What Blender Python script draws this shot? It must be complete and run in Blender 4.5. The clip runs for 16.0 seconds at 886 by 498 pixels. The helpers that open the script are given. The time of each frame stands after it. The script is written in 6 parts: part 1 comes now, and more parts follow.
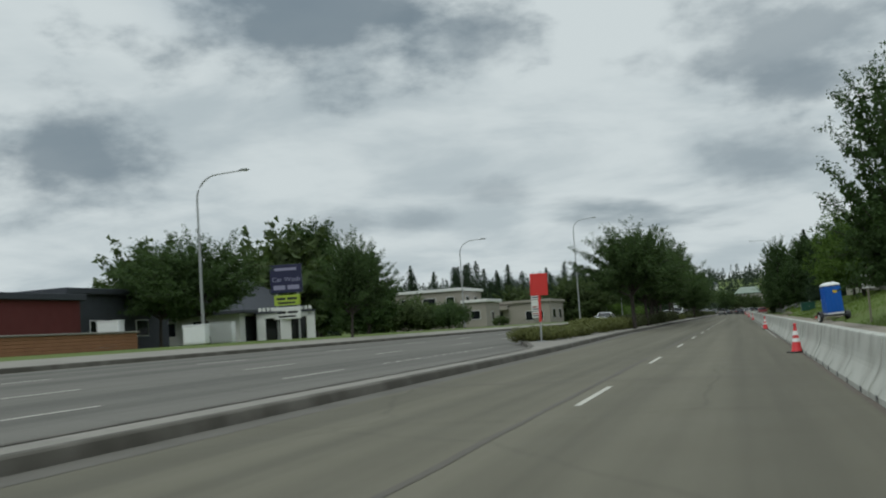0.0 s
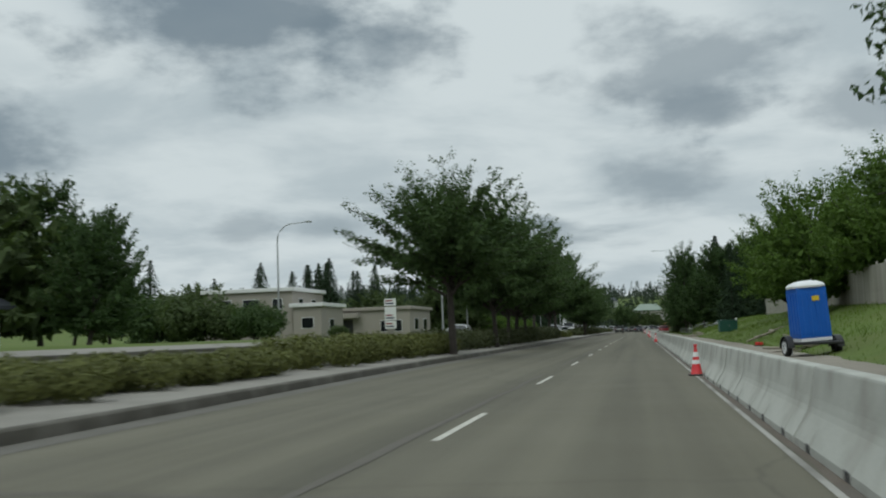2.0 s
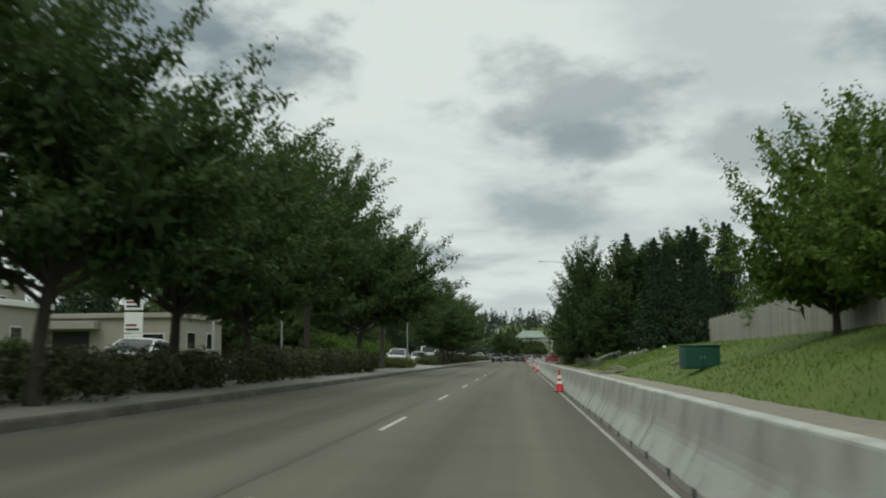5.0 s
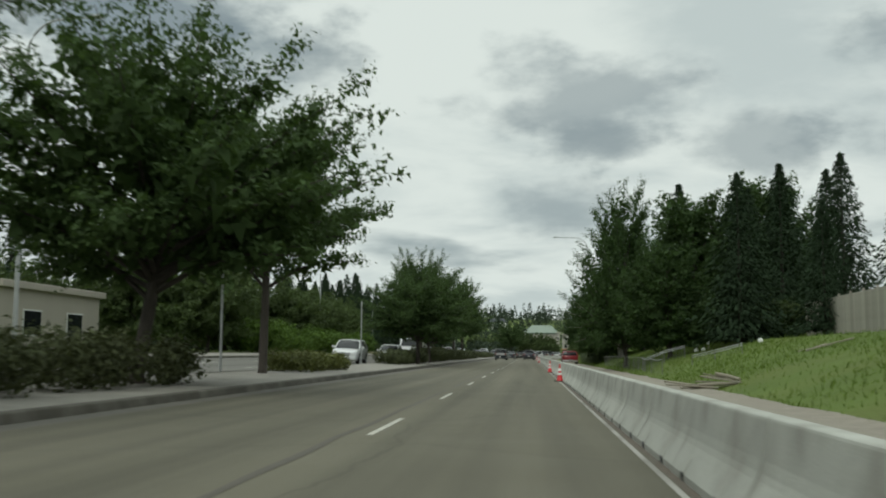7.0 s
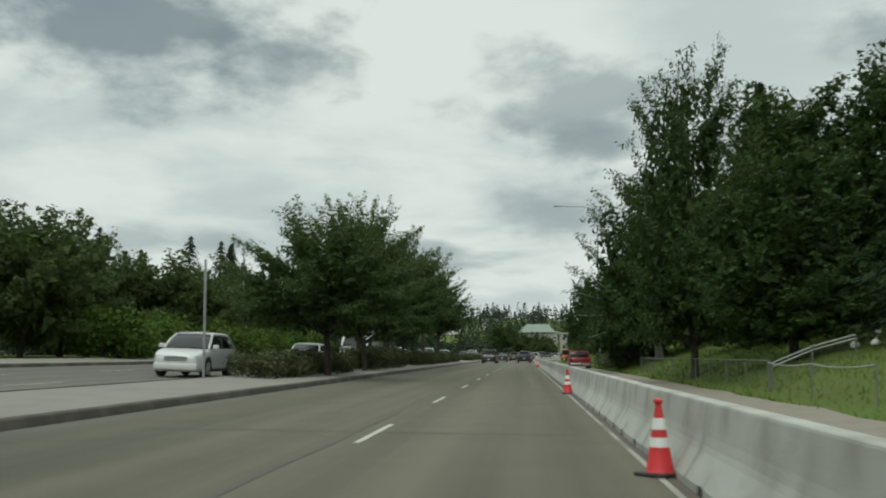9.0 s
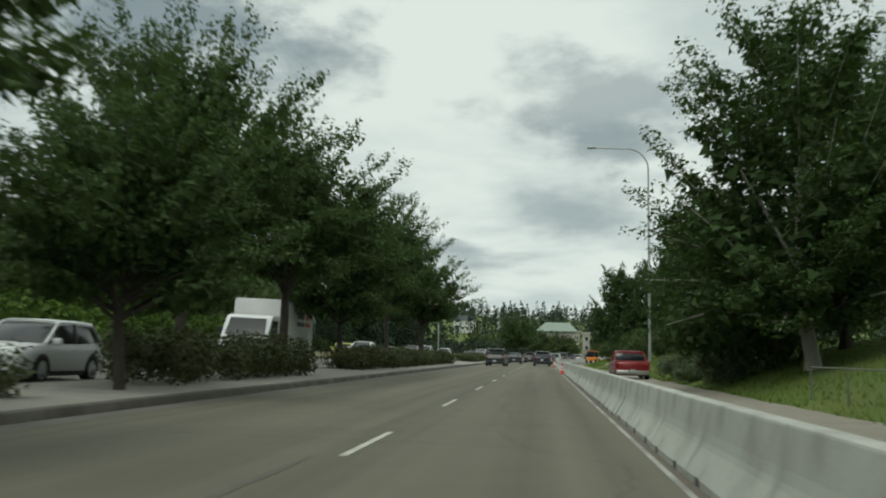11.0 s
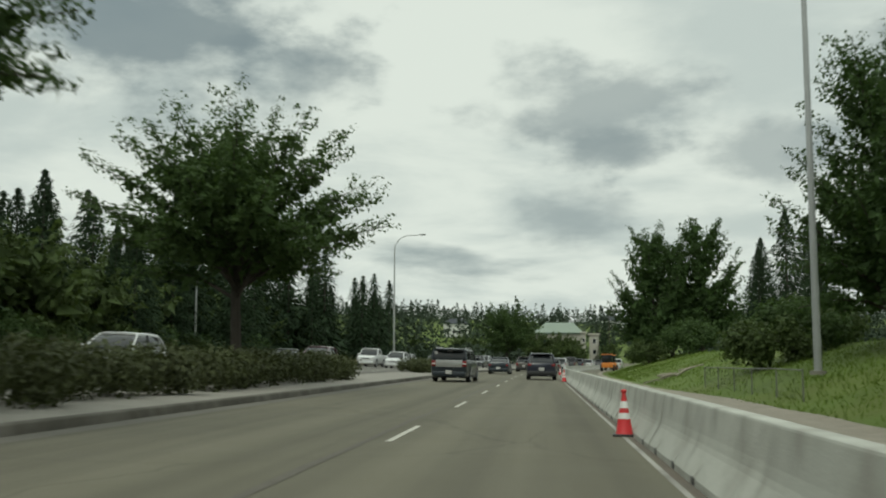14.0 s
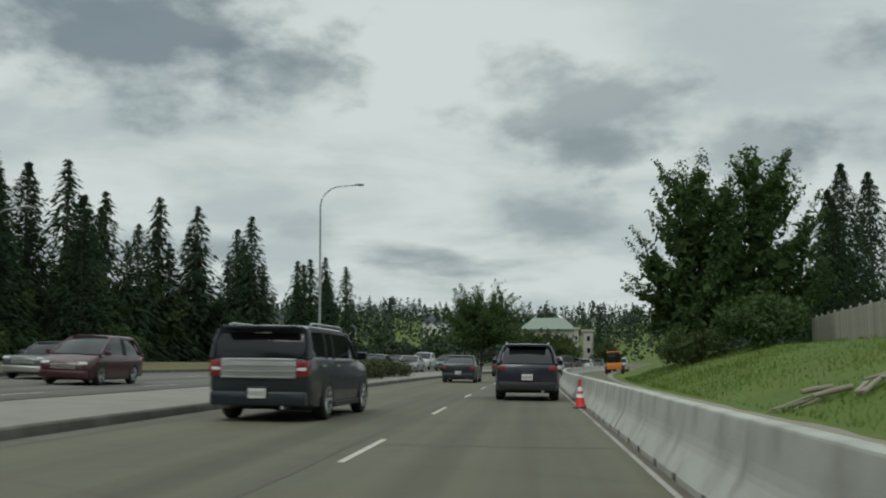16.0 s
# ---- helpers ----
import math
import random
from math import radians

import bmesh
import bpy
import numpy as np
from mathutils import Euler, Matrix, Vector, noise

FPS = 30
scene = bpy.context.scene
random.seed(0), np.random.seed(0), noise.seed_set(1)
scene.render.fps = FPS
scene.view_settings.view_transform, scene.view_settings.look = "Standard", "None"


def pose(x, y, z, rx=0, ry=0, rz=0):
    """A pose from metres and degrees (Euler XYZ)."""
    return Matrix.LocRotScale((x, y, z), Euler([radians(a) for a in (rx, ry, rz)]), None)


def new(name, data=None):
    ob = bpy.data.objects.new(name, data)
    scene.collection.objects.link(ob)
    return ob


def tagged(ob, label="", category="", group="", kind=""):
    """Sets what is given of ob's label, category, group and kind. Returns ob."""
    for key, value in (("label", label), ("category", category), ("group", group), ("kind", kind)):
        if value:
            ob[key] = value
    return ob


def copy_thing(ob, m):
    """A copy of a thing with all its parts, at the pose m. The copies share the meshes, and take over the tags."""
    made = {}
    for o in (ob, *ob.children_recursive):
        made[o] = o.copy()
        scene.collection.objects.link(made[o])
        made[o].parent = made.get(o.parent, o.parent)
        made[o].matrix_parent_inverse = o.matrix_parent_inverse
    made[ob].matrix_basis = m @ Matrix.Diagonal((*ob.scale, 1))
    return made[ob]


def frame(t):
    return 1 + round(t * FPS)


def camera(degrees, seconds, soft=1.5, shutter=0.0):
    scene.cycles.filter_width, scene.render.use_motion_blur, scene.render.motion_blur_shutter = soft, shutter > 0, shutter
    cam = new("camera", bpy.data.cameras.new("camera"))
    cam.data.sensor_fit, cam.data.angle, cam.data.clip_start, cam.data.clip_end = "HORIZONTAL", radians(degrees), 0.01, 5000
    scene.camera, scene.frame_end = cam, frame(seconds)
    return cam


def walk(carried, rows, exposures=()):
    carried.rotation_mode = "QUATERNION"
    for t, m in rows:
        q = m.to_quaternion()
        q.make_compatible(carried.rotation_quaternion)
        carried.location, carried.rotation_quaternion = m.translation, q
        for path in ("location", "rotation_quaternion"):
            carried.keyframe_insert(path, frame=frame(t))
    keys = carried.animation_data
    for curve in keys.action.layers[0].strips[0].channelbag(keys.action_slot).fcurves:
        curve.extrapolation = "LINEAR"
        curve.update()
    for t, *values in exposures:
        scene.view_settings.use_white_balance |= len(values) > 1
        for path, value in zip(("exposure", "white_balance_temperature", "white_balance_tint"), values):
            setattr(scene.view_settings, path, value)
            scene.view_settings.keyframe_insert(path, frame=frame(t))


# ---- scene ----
cam = camera(47.3, 16.0, soft=2.0, shutter=0.3)
PATH = [
    (0.0, pose(0.0, 0.02, 1.08, 94.63, 3.93, 16.39)),
    (0.5, pose(0.0, 8.60, 1.08, 94.67, 3.38, 15.91)),
    (1.0, pose(0.0, 17.02, 1.08, 94.76, 2.88, 14.78)),
    (1.5, pose(0.0, 25.49, 1.08, 94.93, 2.44, 12.99)),
    (2.0, pose(0.0, 33.97, 1.08, 94.88, 2.06, 10.94)),
    (2.5, pose(0.0, 42.08, 1.08, 94.76, 1.78, 9.11)),
    (3.0, pose(0.0, 49.59, 1.08, 95.11, 1.70, 7.32)),
    (3.5, pose(0.0, 56.69, 1.08, 95.70, 1.81, 5.04)),
    (6.0, pose(0.0, 98.53, 1.08, 96.15, -0.10, 4.66)),
    (6.5, pose(0.0, 106.56, 1.08, 95.94, -0.28, 4.78)),
    (7.0, pose(0.0, 114.44, 1.08, 95.90, -0.27, 4.86)),
    (7.5, pose(0.0, 122.24, 1.08, 95.92, -0.06, 4.86)),
    (8.0, pose(0.0, 130.21, 1.08, 95.91, 0.18, 4.78)),
    (8.5, pose(0.0, 138.38, 1.08, 95.94, 0.30, 4.68)),
    (9.0, pose(0.0, 146.46, 1.08, 96.03, 0.32, 4.59)),
    (11.5, pose(0.0, 187.62, 1.08, 96.01, -0.84, 5.72)),
    (12.0, pose(0.0, 195.39, 1.08, 96.20, -0.84, 5.27)),
    (12.5, pose(0.0, 203.53, 1.08, 96.30, -0.74, 5.11)),
    (13.0, pose(0.0, 212.07, 1.08, 96.33, -0.53, 5.22)),
    (13.5, pose(0.0, 220.61, 1.08, 96.35, -0.30, 5.44)),
    (14.0, pose(0.0, 228.79, 1.08, 96.40, -0.12, 5.60)),
    (14.5, pose(0.0, 236.73, 1.08, 96.47, 0.06, 5.60)),
    (15.0, pose(0.0, 245.02, 1.08, 96.52, 0.23, 5.53)),
    (15.5, pose(0.0, 253.83, 1.08, 96.53, 0.35, 5.34)),
    (16.0, pose(0.0, 262.64, 1.08, 96.49, 0.38, 4.88)),
]
walk(cam, PATH, exposures=[(0.0, -0.27, 6150, 3), (2.5, -0.22, 6100, 2), (3.5, -0.17, 6250, 0), (6.0, -0.05, 6500, -1), (9.0, -0.05, 6500, -2), (12.5, 0.04, 6600, -4), (14.0, -0.03, 6750, -4), (15.0, -0.18, 6500, -1), (16.0, -0.25, 6350, 0)])

# ---------------------------------------------------------------- light
world = bpy.data.worlds.new("overcast_sky")
scene.world = world
world.use_nodes = True
SUN_ELEV, SUN_ROT = radians(52), radians(200)


def sky_nodes(nt):
    n, l = nt.nodes, nt.links
    n.clear()
    out = n.new("ShaderNodeOutputWorld")
    bg = n.new("ShaderNodeBackground")
    sky = n.new("ShaderNodeTexSky")
    sky.sky_type, sky.sun_disc = "NISHITA", False
    sky.sun_elevation, sky.sun_rotation = SUN_ELEV, SUN_ROT
    sky_dim = n.new("ShaderNodeMix")
    sky_dim.data_type, sky_dim.blend_type = "RGBA", "MULTIPLY"
    sky_dim.inputs[0].default_value = 1.0
    l.new(sky.outputs[0], sky_dim.inputs[6])
    sky_dim.inputs[7].default_value = (0.08, 0.08, 0.08, 1)
    tc = n.new("ShaderNodeTexCoord")
    sep = n.new("ShaderNodeSeparateXYZ")
    l.new(tc.outputs["Generated"], sep.inputs[0])
    up = n.new("ShaderNodeMath")
    up.operation, up.inputs[1].default_value = "MAXIMUM", 0.0
    l.new(sep.outputs[2], up.inputs[0])
    lift = n.new("ShaderNodeMath")
    lift.operation, lift.inputs[1].default_value = "ADD", 0.16
    l.new(up.outputs[0], lift.inputs[0])
    div = []
    for k in (0, 1):
        d = n.new("ShaderNodeMath")
        d.operation = "DIVIDE"
        l.new(sep.outputs[k], d.inputs[0])
        l.new(lift.outputs[0], d.inputs[1])
        div.append(d)
    plane = n.new("ShaderNodeCombineXYZ")
    l.new(div[0].outputs[0], plane.inputs[0])
    l.new(div[1].outputs[0], plane.inputs[1])
    plane.inputs[2].default_value = CLOUD_SEED

    def cloud(scale, detail, rough, lo, hi, dist=0.3):
        t = n.new("ShaderNodeTexNoise")
        t.inputs["Scale"].default_value, t.inputs["Detail"].default_value = scale, detail
        t.inputs["Roughness"].default_value, t.inputs["Distortion"].default_value = rough, dist
        l.new(plane.outputs[0], t.inputs["Vector"])
        r = n.new("ShaderNodeMapRange")
        r.interpolation_type = "SMOOTHSTEP"
        r.inputs["From Min"].default_value, r.inputs["From Max"].default_value = lo, hi
        l.new(t.outputs["Fac"], r.inputs["Value"])
        return r.outputs[0]

    def mix(fac, a, b):
        m = n.new("ShaderNodeMix")
        m.data_type = "RGBA"
        if isinstance(fac, float):
            m.inputs[0].default_value = fac
        else:
            l.new(fac, m.inputs[0])
        for sock, v in ((6, a), (7, b)):
            if isinstance(v, tuple):
                m.inputs[sock].default_value = (*v, 1)
            else:
                l.new(v, m.inputs[sock])
        return m.outputs[2]

    veil = cloud(1.6, 6, 0.55, 0.33, 0.62)
    sheet = mix(veil, (0.56, 0.60, 0.625), (0.765, 0.785, 0.79))
    thin = cloud(0.55, 5, 0.5, 0.6, 0.8)
    sheet = mix(thin, sheet, mix(0.6, sky_dim.outputs[2], (0.50, 0.57, 0.62)))
    dark = cloud(1.15, 6, 0.52, 0.60, 0.80, 0.15)
    col = mix(dark, sheet, (0.34, 0.385, 0.42))

    def op(kind, a, b=0.0):
        k = n.new("ShaderNodeMath")
        k.operation = kind
        for i, v in enumerate((a, b)):
            if isinstance(v, (int, float)):
                k.inputs[i].default_value = v
            else:
                l.new(v, k.inputs[i])
        return k.outputs[0]

    az = op("MULTIPLY", op("ARCTAN2", sep.outputs[0], sep.outputs[1]), 57.2958)
    el = op("MULTIPLY", op("ARCSINE", sep.outputs[2]), 57.2958)
    ang = n.new("ShaderNodeCombineXYZ")
    l.new(az, ang.inputs[0])
    l.new(op("MULTIPLY", el, 1.9), ang.inputs[1])
    wob = n.new("ShaderNodeTexNoise")
    wob.inputs["Scale"].default_value, wob.inputs["Detail"].default_value, wob.inputs["Roughness"].default_value = 0.17, 7, 0.55
    l.new(ang.outputs[0], wob.inputs["Vector"])
    ragged = op("MULTIPLY", op("SUBTRACT", wob.outputs["Fac"], 0.5), 3.4)
    # heavier cloud masses of the broken overcast: bearing, elevation, half widths, depth of grey
    for a, e, sa, se, deep in CLOUDS:
        da = op("DIVIDE", op("SUBTRACT", az, a), sa)
        de = op("DIVIDE", op("SUBTRACT", el, e), se)
        rr = op("ADD", op("SQRT", op("ADD", op("MULTIPLY", da, da), op("MULTIPLY", de, de))), ragged)
        r = n.new("ShaderNodeMapRange")
        r.interpolation_type = "SMOOTHSTEP"
        r.inputs["From Min"].default_value, r.inputs["From Max"].default_value = 1.35, 0.25
        r.inputs["To Max"].default_value = deep
        l.new(rr, r.inputs["Value"])
        col = mix(r.outputs[0], col, (0.20, 0.245, 0.29))
    # an overcast sky is brighter overhead than near the horizon
    zen = n.new("ShaderNodeMapRange")
    zen.inputs["From Min"].default_value, zen.inputs["From Max"].default_value = 0.35, 1.0
    zen.inputs["To Min"].default_value, zen.inputs["To Max"].default_value = 1.0, 1.8
    l.new(sep.outputs[2], zen.inputs["Value"])
    l.new(col, bg.inputs[0])
    l.new(zen.outputs[0], bg.inputs[1])
    l.new(bg.outputs[0], out.inputs[0])


CLOUD_SEED = 3.7
CLOUDS = [(-22, 18.5, 9.5, 4.2, 0.85), (-14, 16.5, 4.0, 2.2, 0.5), (3.6, 14.0, 6.0, 3.0, 0.6), (4.0, 12.0, 4.0, 1.2, 0.4), (1.7, 8.3, 3.0, 1.6, 0.5), (-36.5, 11, 4.5, 3.2, 0.8), (12, 11.6, 4.0, 1.7, 0.55), (-17, 6.3, 2.6, 0.8, 0.4),
          (-13, 7.6, 2.0, 0.8, 0.35), (-22, 6.4, 2.2, 0.8, 0.4), (24, 14, 7, 4, 0.6), (-60, 16, 10, 5, 0.7), (60, 18, 10, 5, 0.7), (-120, 20, 14, 6, 0.7), (130, 22, 14, 6, 0.7), (180, 16, 12, 5, 0.7), (85, 12, 8, 3, 0.6), (-85, 12, 8, 3, 0.6)]
sky_nodes(world.node_tree)
sun = new("sun", bpy.data.lights.new("sun", "SUN"))
sun.data.energy, sun.data.angle, sun.data.color = 0.85, radians(25), (1.0, 0.96, 0.9)
sun.matrix_world = pose(0, 0, 60, 90 - math.degrees(SUN_ELEV), 0, 180 - math.degrees(SUN_ROT))
scene.view_settings.exposure = 0.0


# ---------------------------------------------------------------- materials
def material(name, base, rough=0.6, metal=0.0, spread=0.0, scale=4.0, fine=60.0, bump=0.0, dirt=None, dirt_scale=0.7,
             dirt_amount=0.5, island=0.0, per_object=0.0, translucent=0.0, spec=0.5, alpha=1.0, emission=0.0, coat=0.0):
    """A procedural surface: base colour varied at a coarse and a fine scale, dirt patches, fine relief."""
    m = bpy.data.materials.new(name)
    m.use_nodes = True
    n, l = m.node_tree.nodes, m.node_tree.links
    bs = n["Principled BSDF"]
    bs.inputs["Roughness"].default_value, bs.inputs["Metallic"].default_value = rough, metal
    bs.inputs["Specular IOR Level"].default_value = spec
    bs.inputs["Coat Weight"].default_value = coat
    bs.inputs["Coat Roughness"].default_value = 0.06
    bs.inputs["Base Color"].default_value = (*base, 1)
    if emission:
        bs.inputs["Emission Color"].default_value = (*base, 1)
        bs.inputs["Emission Strength"].default_value = emission
    tc = n.new("ShaderNodeTexCoord")
    value = None

    def noise_tex(sc, detail=4):
        t = n.new("ShaderNodeTexNoise")
        t.inputs["Scale"].default_value, t.inputs["Detail"].default_value = sc, detail
        l.new(tc.outputs["Object"], t.inputs["Vector"])
        return t.outputs["Fac"]

    def math_node(op, a, b):
        k = n.new("ShaderNodeMath")
        k.operation = op
        for i, v in enumerate((a, b)):
            if isinstance(v, (int, float)):
                k.inputs[i].default_value = v
            else:
                l.new(v, k.inputs[i])
        return k.outputs[0]

    if spread or island or per_object:
        value = 1.0
        if spread:
            coarse = math_node("MULTIPLY", math_node("SUBTRACT", noise_tex(scale), 0.5), spread * 2)
            small = math_node("MULTIPLY", math_node("SUBTRACT", noise_tex(fine, 2), 0.5), spread * 1.6)
            value = math_node("ADD", math_node("ADD", coarse, small), 1.0)
        if island:
            g = n.new("ShaderNodeNewGeometry")
            r = math_node("MULTIPLY", math_node("SUBTRACT", g.outputs["Random Per Island"], 0.5), island * 2)
            value = math_node("ADD", value, r)
        if per_object:
            o = n.new("ShaderNodeObjectInfo")
            r = math_node("MULTIPLY", math_node("SUBTRACT", o.outputs["Random"], 0.5), per_object * 2)
            value = math_node("ADD", value, r)
        hsv = n.new("ShaderNodeHueSaturation")
        hsv.inputs["Color"].default_value = (*base, 1)
        l.new(value, hsv.inputs["Value"])
        col = hsv.outputs[0]
        if dirt:
            mx = n.new("ShaderNodeMix")
            mx.data_type = "RGBA"
            rr = n.new("ShaderNodeMapRange")
            rr.inputs["From Min"].default_value, rr.inputs["From Max"].default_value = 0.45, 0.7
            rr.inputs["To Max"].default_value = dirt_amount
            l.new(noise_tex(dirt_scale, 6), rr.inputs["Value"])
            l.new(rr.outputs[0], mx.inputs[0])
            l.new(col, mx.inputs[6])
            mx.inputs[7].default_value = (*dirt, 1)
            col = mx.outputs[2]
        l.new(col, bs.inputs["Base Color"])
        rough_v = math_node("ADD", math_node("MULTIPLY", noise_tex(scale * 2.3), 0.2), rough - 0.1)
        l.new(rough_v, bs.inputs["Roughness"])
    if bump:
        b = n.new("ShaderNodeBump")
        b.inputs["Strength"].default_value, b.inputs["Distance"].default_value = bump, 0.02
        l.new(noise_tex(fine, 3), b.inputs["Height"])
        l.new(b.outputs[0], bs.inputs["Normal"])
    if translucent:
        tr = n.new("ShaderNodeBsdfTranslucent")
        tr.inputs[0].default_value = (base[0] * 1.5, base[1] * 1.6, base[2] * 0.9, 1)
        ms = n.new("ShaderNodeMixShader")
        ms.inputs[0].default_value = translucent
        out = n["Material Output"]
        l.new(bs.outputs[0], ms.inputs[1])
        l.new(tr.outputs[0], ms.inputs[2])
        l.new(ms.outputs[0], out.inputs[0])
    return m


def road_material(name, base, streak=0.22):
    """Worn asphalt: aggregate, lengthwise tyre streaks, patches and fine cracks."""
    m = material(name, base, 0.85, spread=0.10, scale=0.35, fine=90, bump=0.25, spec=0.3)
    n, l = m.node_tree.nodes, m.node_tree.links
    bs = n["Principled BSDF"]
    src = bs.inputs["Base Color"].links[0].from_socket
    tc = n.new("ShaderNodeTexCoord")
    mp = n.new("ShaderNodeMapping")
    mp.inputs["Scale"].default_value = (1.1, 0.015, 1.0)
    l.new(tc.outputs["Object"], mp.inputs[0])
    t = n.new("ShaderNodeTexNoise")
    t.inputs["Scale"].default_value, t.inputs["Detail"].default_value = 1.0, 5
    l.new(mp.outputs[0], t.inputs["Vector"])
    r = n.new("ShaderNodeMapRange")
    r.inputs["From Min"].default_value, r.inputs["From Max"].default_value = 0.35, 0.65
    r.inputs["To Min"].default_value, r.inputs["To Max"].default_value = 1 - streak, 1 + streak
    l.new(t.outputs["Fac"], r.inputs["Value"])
    v = n.new("ShaderNodeTexVoronoi")
    v.feature = "DISTANCE_TO_EDGE"
    v.inputs["Scale"].default_value = 0.22
    wob = n.new("ShaderNodeTexNoise")
    wob.inputs["Scale"].default_value, wob.inputs["Detail"].default_value = 0.8, 5
    l.new(tc.outputs["Object"], wob.inputs["Vector"])
    mixv = n.new("ShaderNodeMix")
    mixv.data_type = "VECTOR"
    mixv.inputs[0].default_value = 0.35
    l.new(tc.outputs["Object"], mixv.inputs[4])
    l.new(wob.outputs["Color"], mixv.inputs[5])
    l.new(mixv.outputs[1], v.inputs["Vector"])
    c = n.new("ShaderNodeMapRange")
    c.inputs["From Min"].default_value, c.inputs["From Max"].default_value = 0.0, 0.006
    c.inputs["To Min"].default_value, c.inputs["To Max"].default_value = 0.80, 1.0
    l.new(v.outputs["Distance"], c.inputs["Value"])
    k = n.new("ShaderNodeMath")
    k.operation = "MULTIPLY"
    l.new(r.outputs[0], k.inputs[0])
    l.new(c.outputs[0], k.inputs[1])
    mul = n.new("ShaderNodeVectorMath")
    mul.operation = "SCALE"
    l.new(src, mul.inputs[0])
    l.new(k.outputs[0], mul.inputs["Scale"])
    l.new(mul.outputs[0], bs.inputs["Base Color"])
    return m


ASPHALT = road_material("asphalt", (0.121, 0.113, 0.083))
ASPHALT_OLD = road_material("asphalt_pale", (0.122, 0.117, 0.102))
GUTTER = material("gutter_dust", (0.105, 0.098, 0.082), 0.9, spread=0.25, scale=0.8, fine=50, dirt=(0.15, 0.14, 0.12), dirt_scale=0.5)
TAR = material("tar_seal", (0.088, 0.079, 0.062), 0.8, spread=0.2, scale=3)
PAINT = material("road_paint", (0.50, 0.485, 0.42), 0.7, spread=0.16, scale=5, fine=120, dirt=(0.3, 0.29, 0.27), dirt_scale=3.0, dirt_amount=0.6)
KERB = material("stained_kerb", (0.070, 0.064, 0.050), 0.9, spread=0.25, scale=1.5, fine=40, bump=0.3, dirt=(0.20, 0.185, 0.16), dirt_scale=1.1, dirt_amount=0.5)
CONCRETE = material("median_concrete", (0.228, 0.214, 0.186), 0.85, spread=0.16, scale=1.2, fine=70, bump=0.2, dirt=(0.16, 0.15, 0.13), dirt_scale=0.8, dirt_amount=0.55)
BARRIER = material("barrier_concrete", (0.41, 0.415, 0.375), 0.8, spread=0.13, scale=1.1, fine=45, bump=0.2, dirt=(0.23, 0.22, 0.19), dirt_scale=1.6, dirt_amount=0.65, per_object=0.07)
GRASS = material("grass", (0.088, 0.128, 0.026), 0.9, spread=0.32, scale=0.35, fine=9, bump=0.5, dirt=(0.135, 0.135, 0.045), dirt_scale=0.16, dirt_amount=0.45, spec=0.2)
BLADES = material("grass_blades", (0.105, 0.152, 0.030), 0.8, island=0.35, translucent=0.25, spec=0.2)
DRYGRASS = material("dry_grass", (0.135, 0.120, 0.062), 0.95, spread=0.3, scale=0.3, fine=12, bump=0.6, dirt=(0.09, 0.10, 0.04), dirt_scale=0.15, dirt_amount=0.5, spec=0.2)
GRAVEL = material("gravel", (0.24, 0.215, 0.175), 0.95, spread=0.3, scale=2.0, fine=40, bump=0.6)
LEAF = [material("leaf_" + k, c, 0.65, island=0.4, translucent=0.25, spec=0.1) for k, c in
        (("elm", (0.057, 0.090, 0.034)), ("light", (0.080, 0.130, 0.028)), ("poplar", (0.047, 0.078, 0.028)), ("dull", (0.066, 0.092, 0.036)))]
NEEDLE = material("spruce_needle", (0.027, 0.044, 0.023), 0.8, island=0.3, translucent=0.1, spec=0.08)
# greyed green with little contrast: distance haze is put into this colour
HAZED_LEAF = material("hazed_foliage", (0.046, 0.063, 0.043), 0.9, island=0.18, spread=0.2, scale=0.2, fine=2, spec=0.1)
BARK = material("bark", (0.055, 0.046, 0.038), 0.9, spread=0.35, scale=3, fine=25, bump=0.6)
BIRCH = material("pale_bark", (0.36, 0.34, 0.30), 0.85, spread=0.3, scale=3, fine=18, bump=0.4)
STEEL = material("galvanised_steel", (0.36, 0.37, 0.37), 0.5, metal=0.5, spread=0.1, scale=2, fine=30)
TYRE = material("tyre_rubber", (0.018, 0.018, 0.018), 0.85, spread=0.2, scale=8)
RIM = material("alloy_rim", (0.55, 0.56, 0.57), 0.3, metal=0.85)
GLASS = material("tinted_glass", (0.012, 0.014, 0.016), 0.08, spec=0.4)
CHROME = material("brushed_silver", (0.52, 0.52, 0.51), 0.32, metal=0.8, spread=0.05, scale=6)
BLACK = material("black_plastic", (0.02, 0.02, 0.021), 0.55, spread=0.15, scale=6)
REDLENS = material("red_lens", (0.20, 0.016, 0.018), 0.2, coat=0.5)
BRAKE = material("lit_brake_lens", (0.9, 0.10, 0.07), 0.25, emission=0.9)
CLEARLENS = material("clear_lens", (0.75, 0.76, 0.76), 0.12, coat=0.6)
PLATE = material("number_plate", (0.62, 0.62, 0.60), 0.5)
PLATEBAR = material("plate_bars", (0.30, 0.28, 0.29), 0.6)
PAINT_WORN = material("worn_paint", (0.34, 0.33, 0.30), 0.8, spread=0.15, scale=4, fine=60, dirt=(0.13, 0.125, 0.11), dirt_scale=0.6, dirt_amount=0.95)
CONE = material("cone_orange", (0.62, 0.032, 0.040), 0.5, spread=0.12, scale=6, dirt=(0.25, 0.05, 0.03), dirt_scale=5, dirt_amount=0.4)
REFLECT = material("reflective_band", (0.75, 0.75, 0.73), 0.45, spread=0.05, scale=8)
REDSIGN = material("red_sign", (0.55, 0.028, 0.022), 0.5, spread=0.05, scale=3)
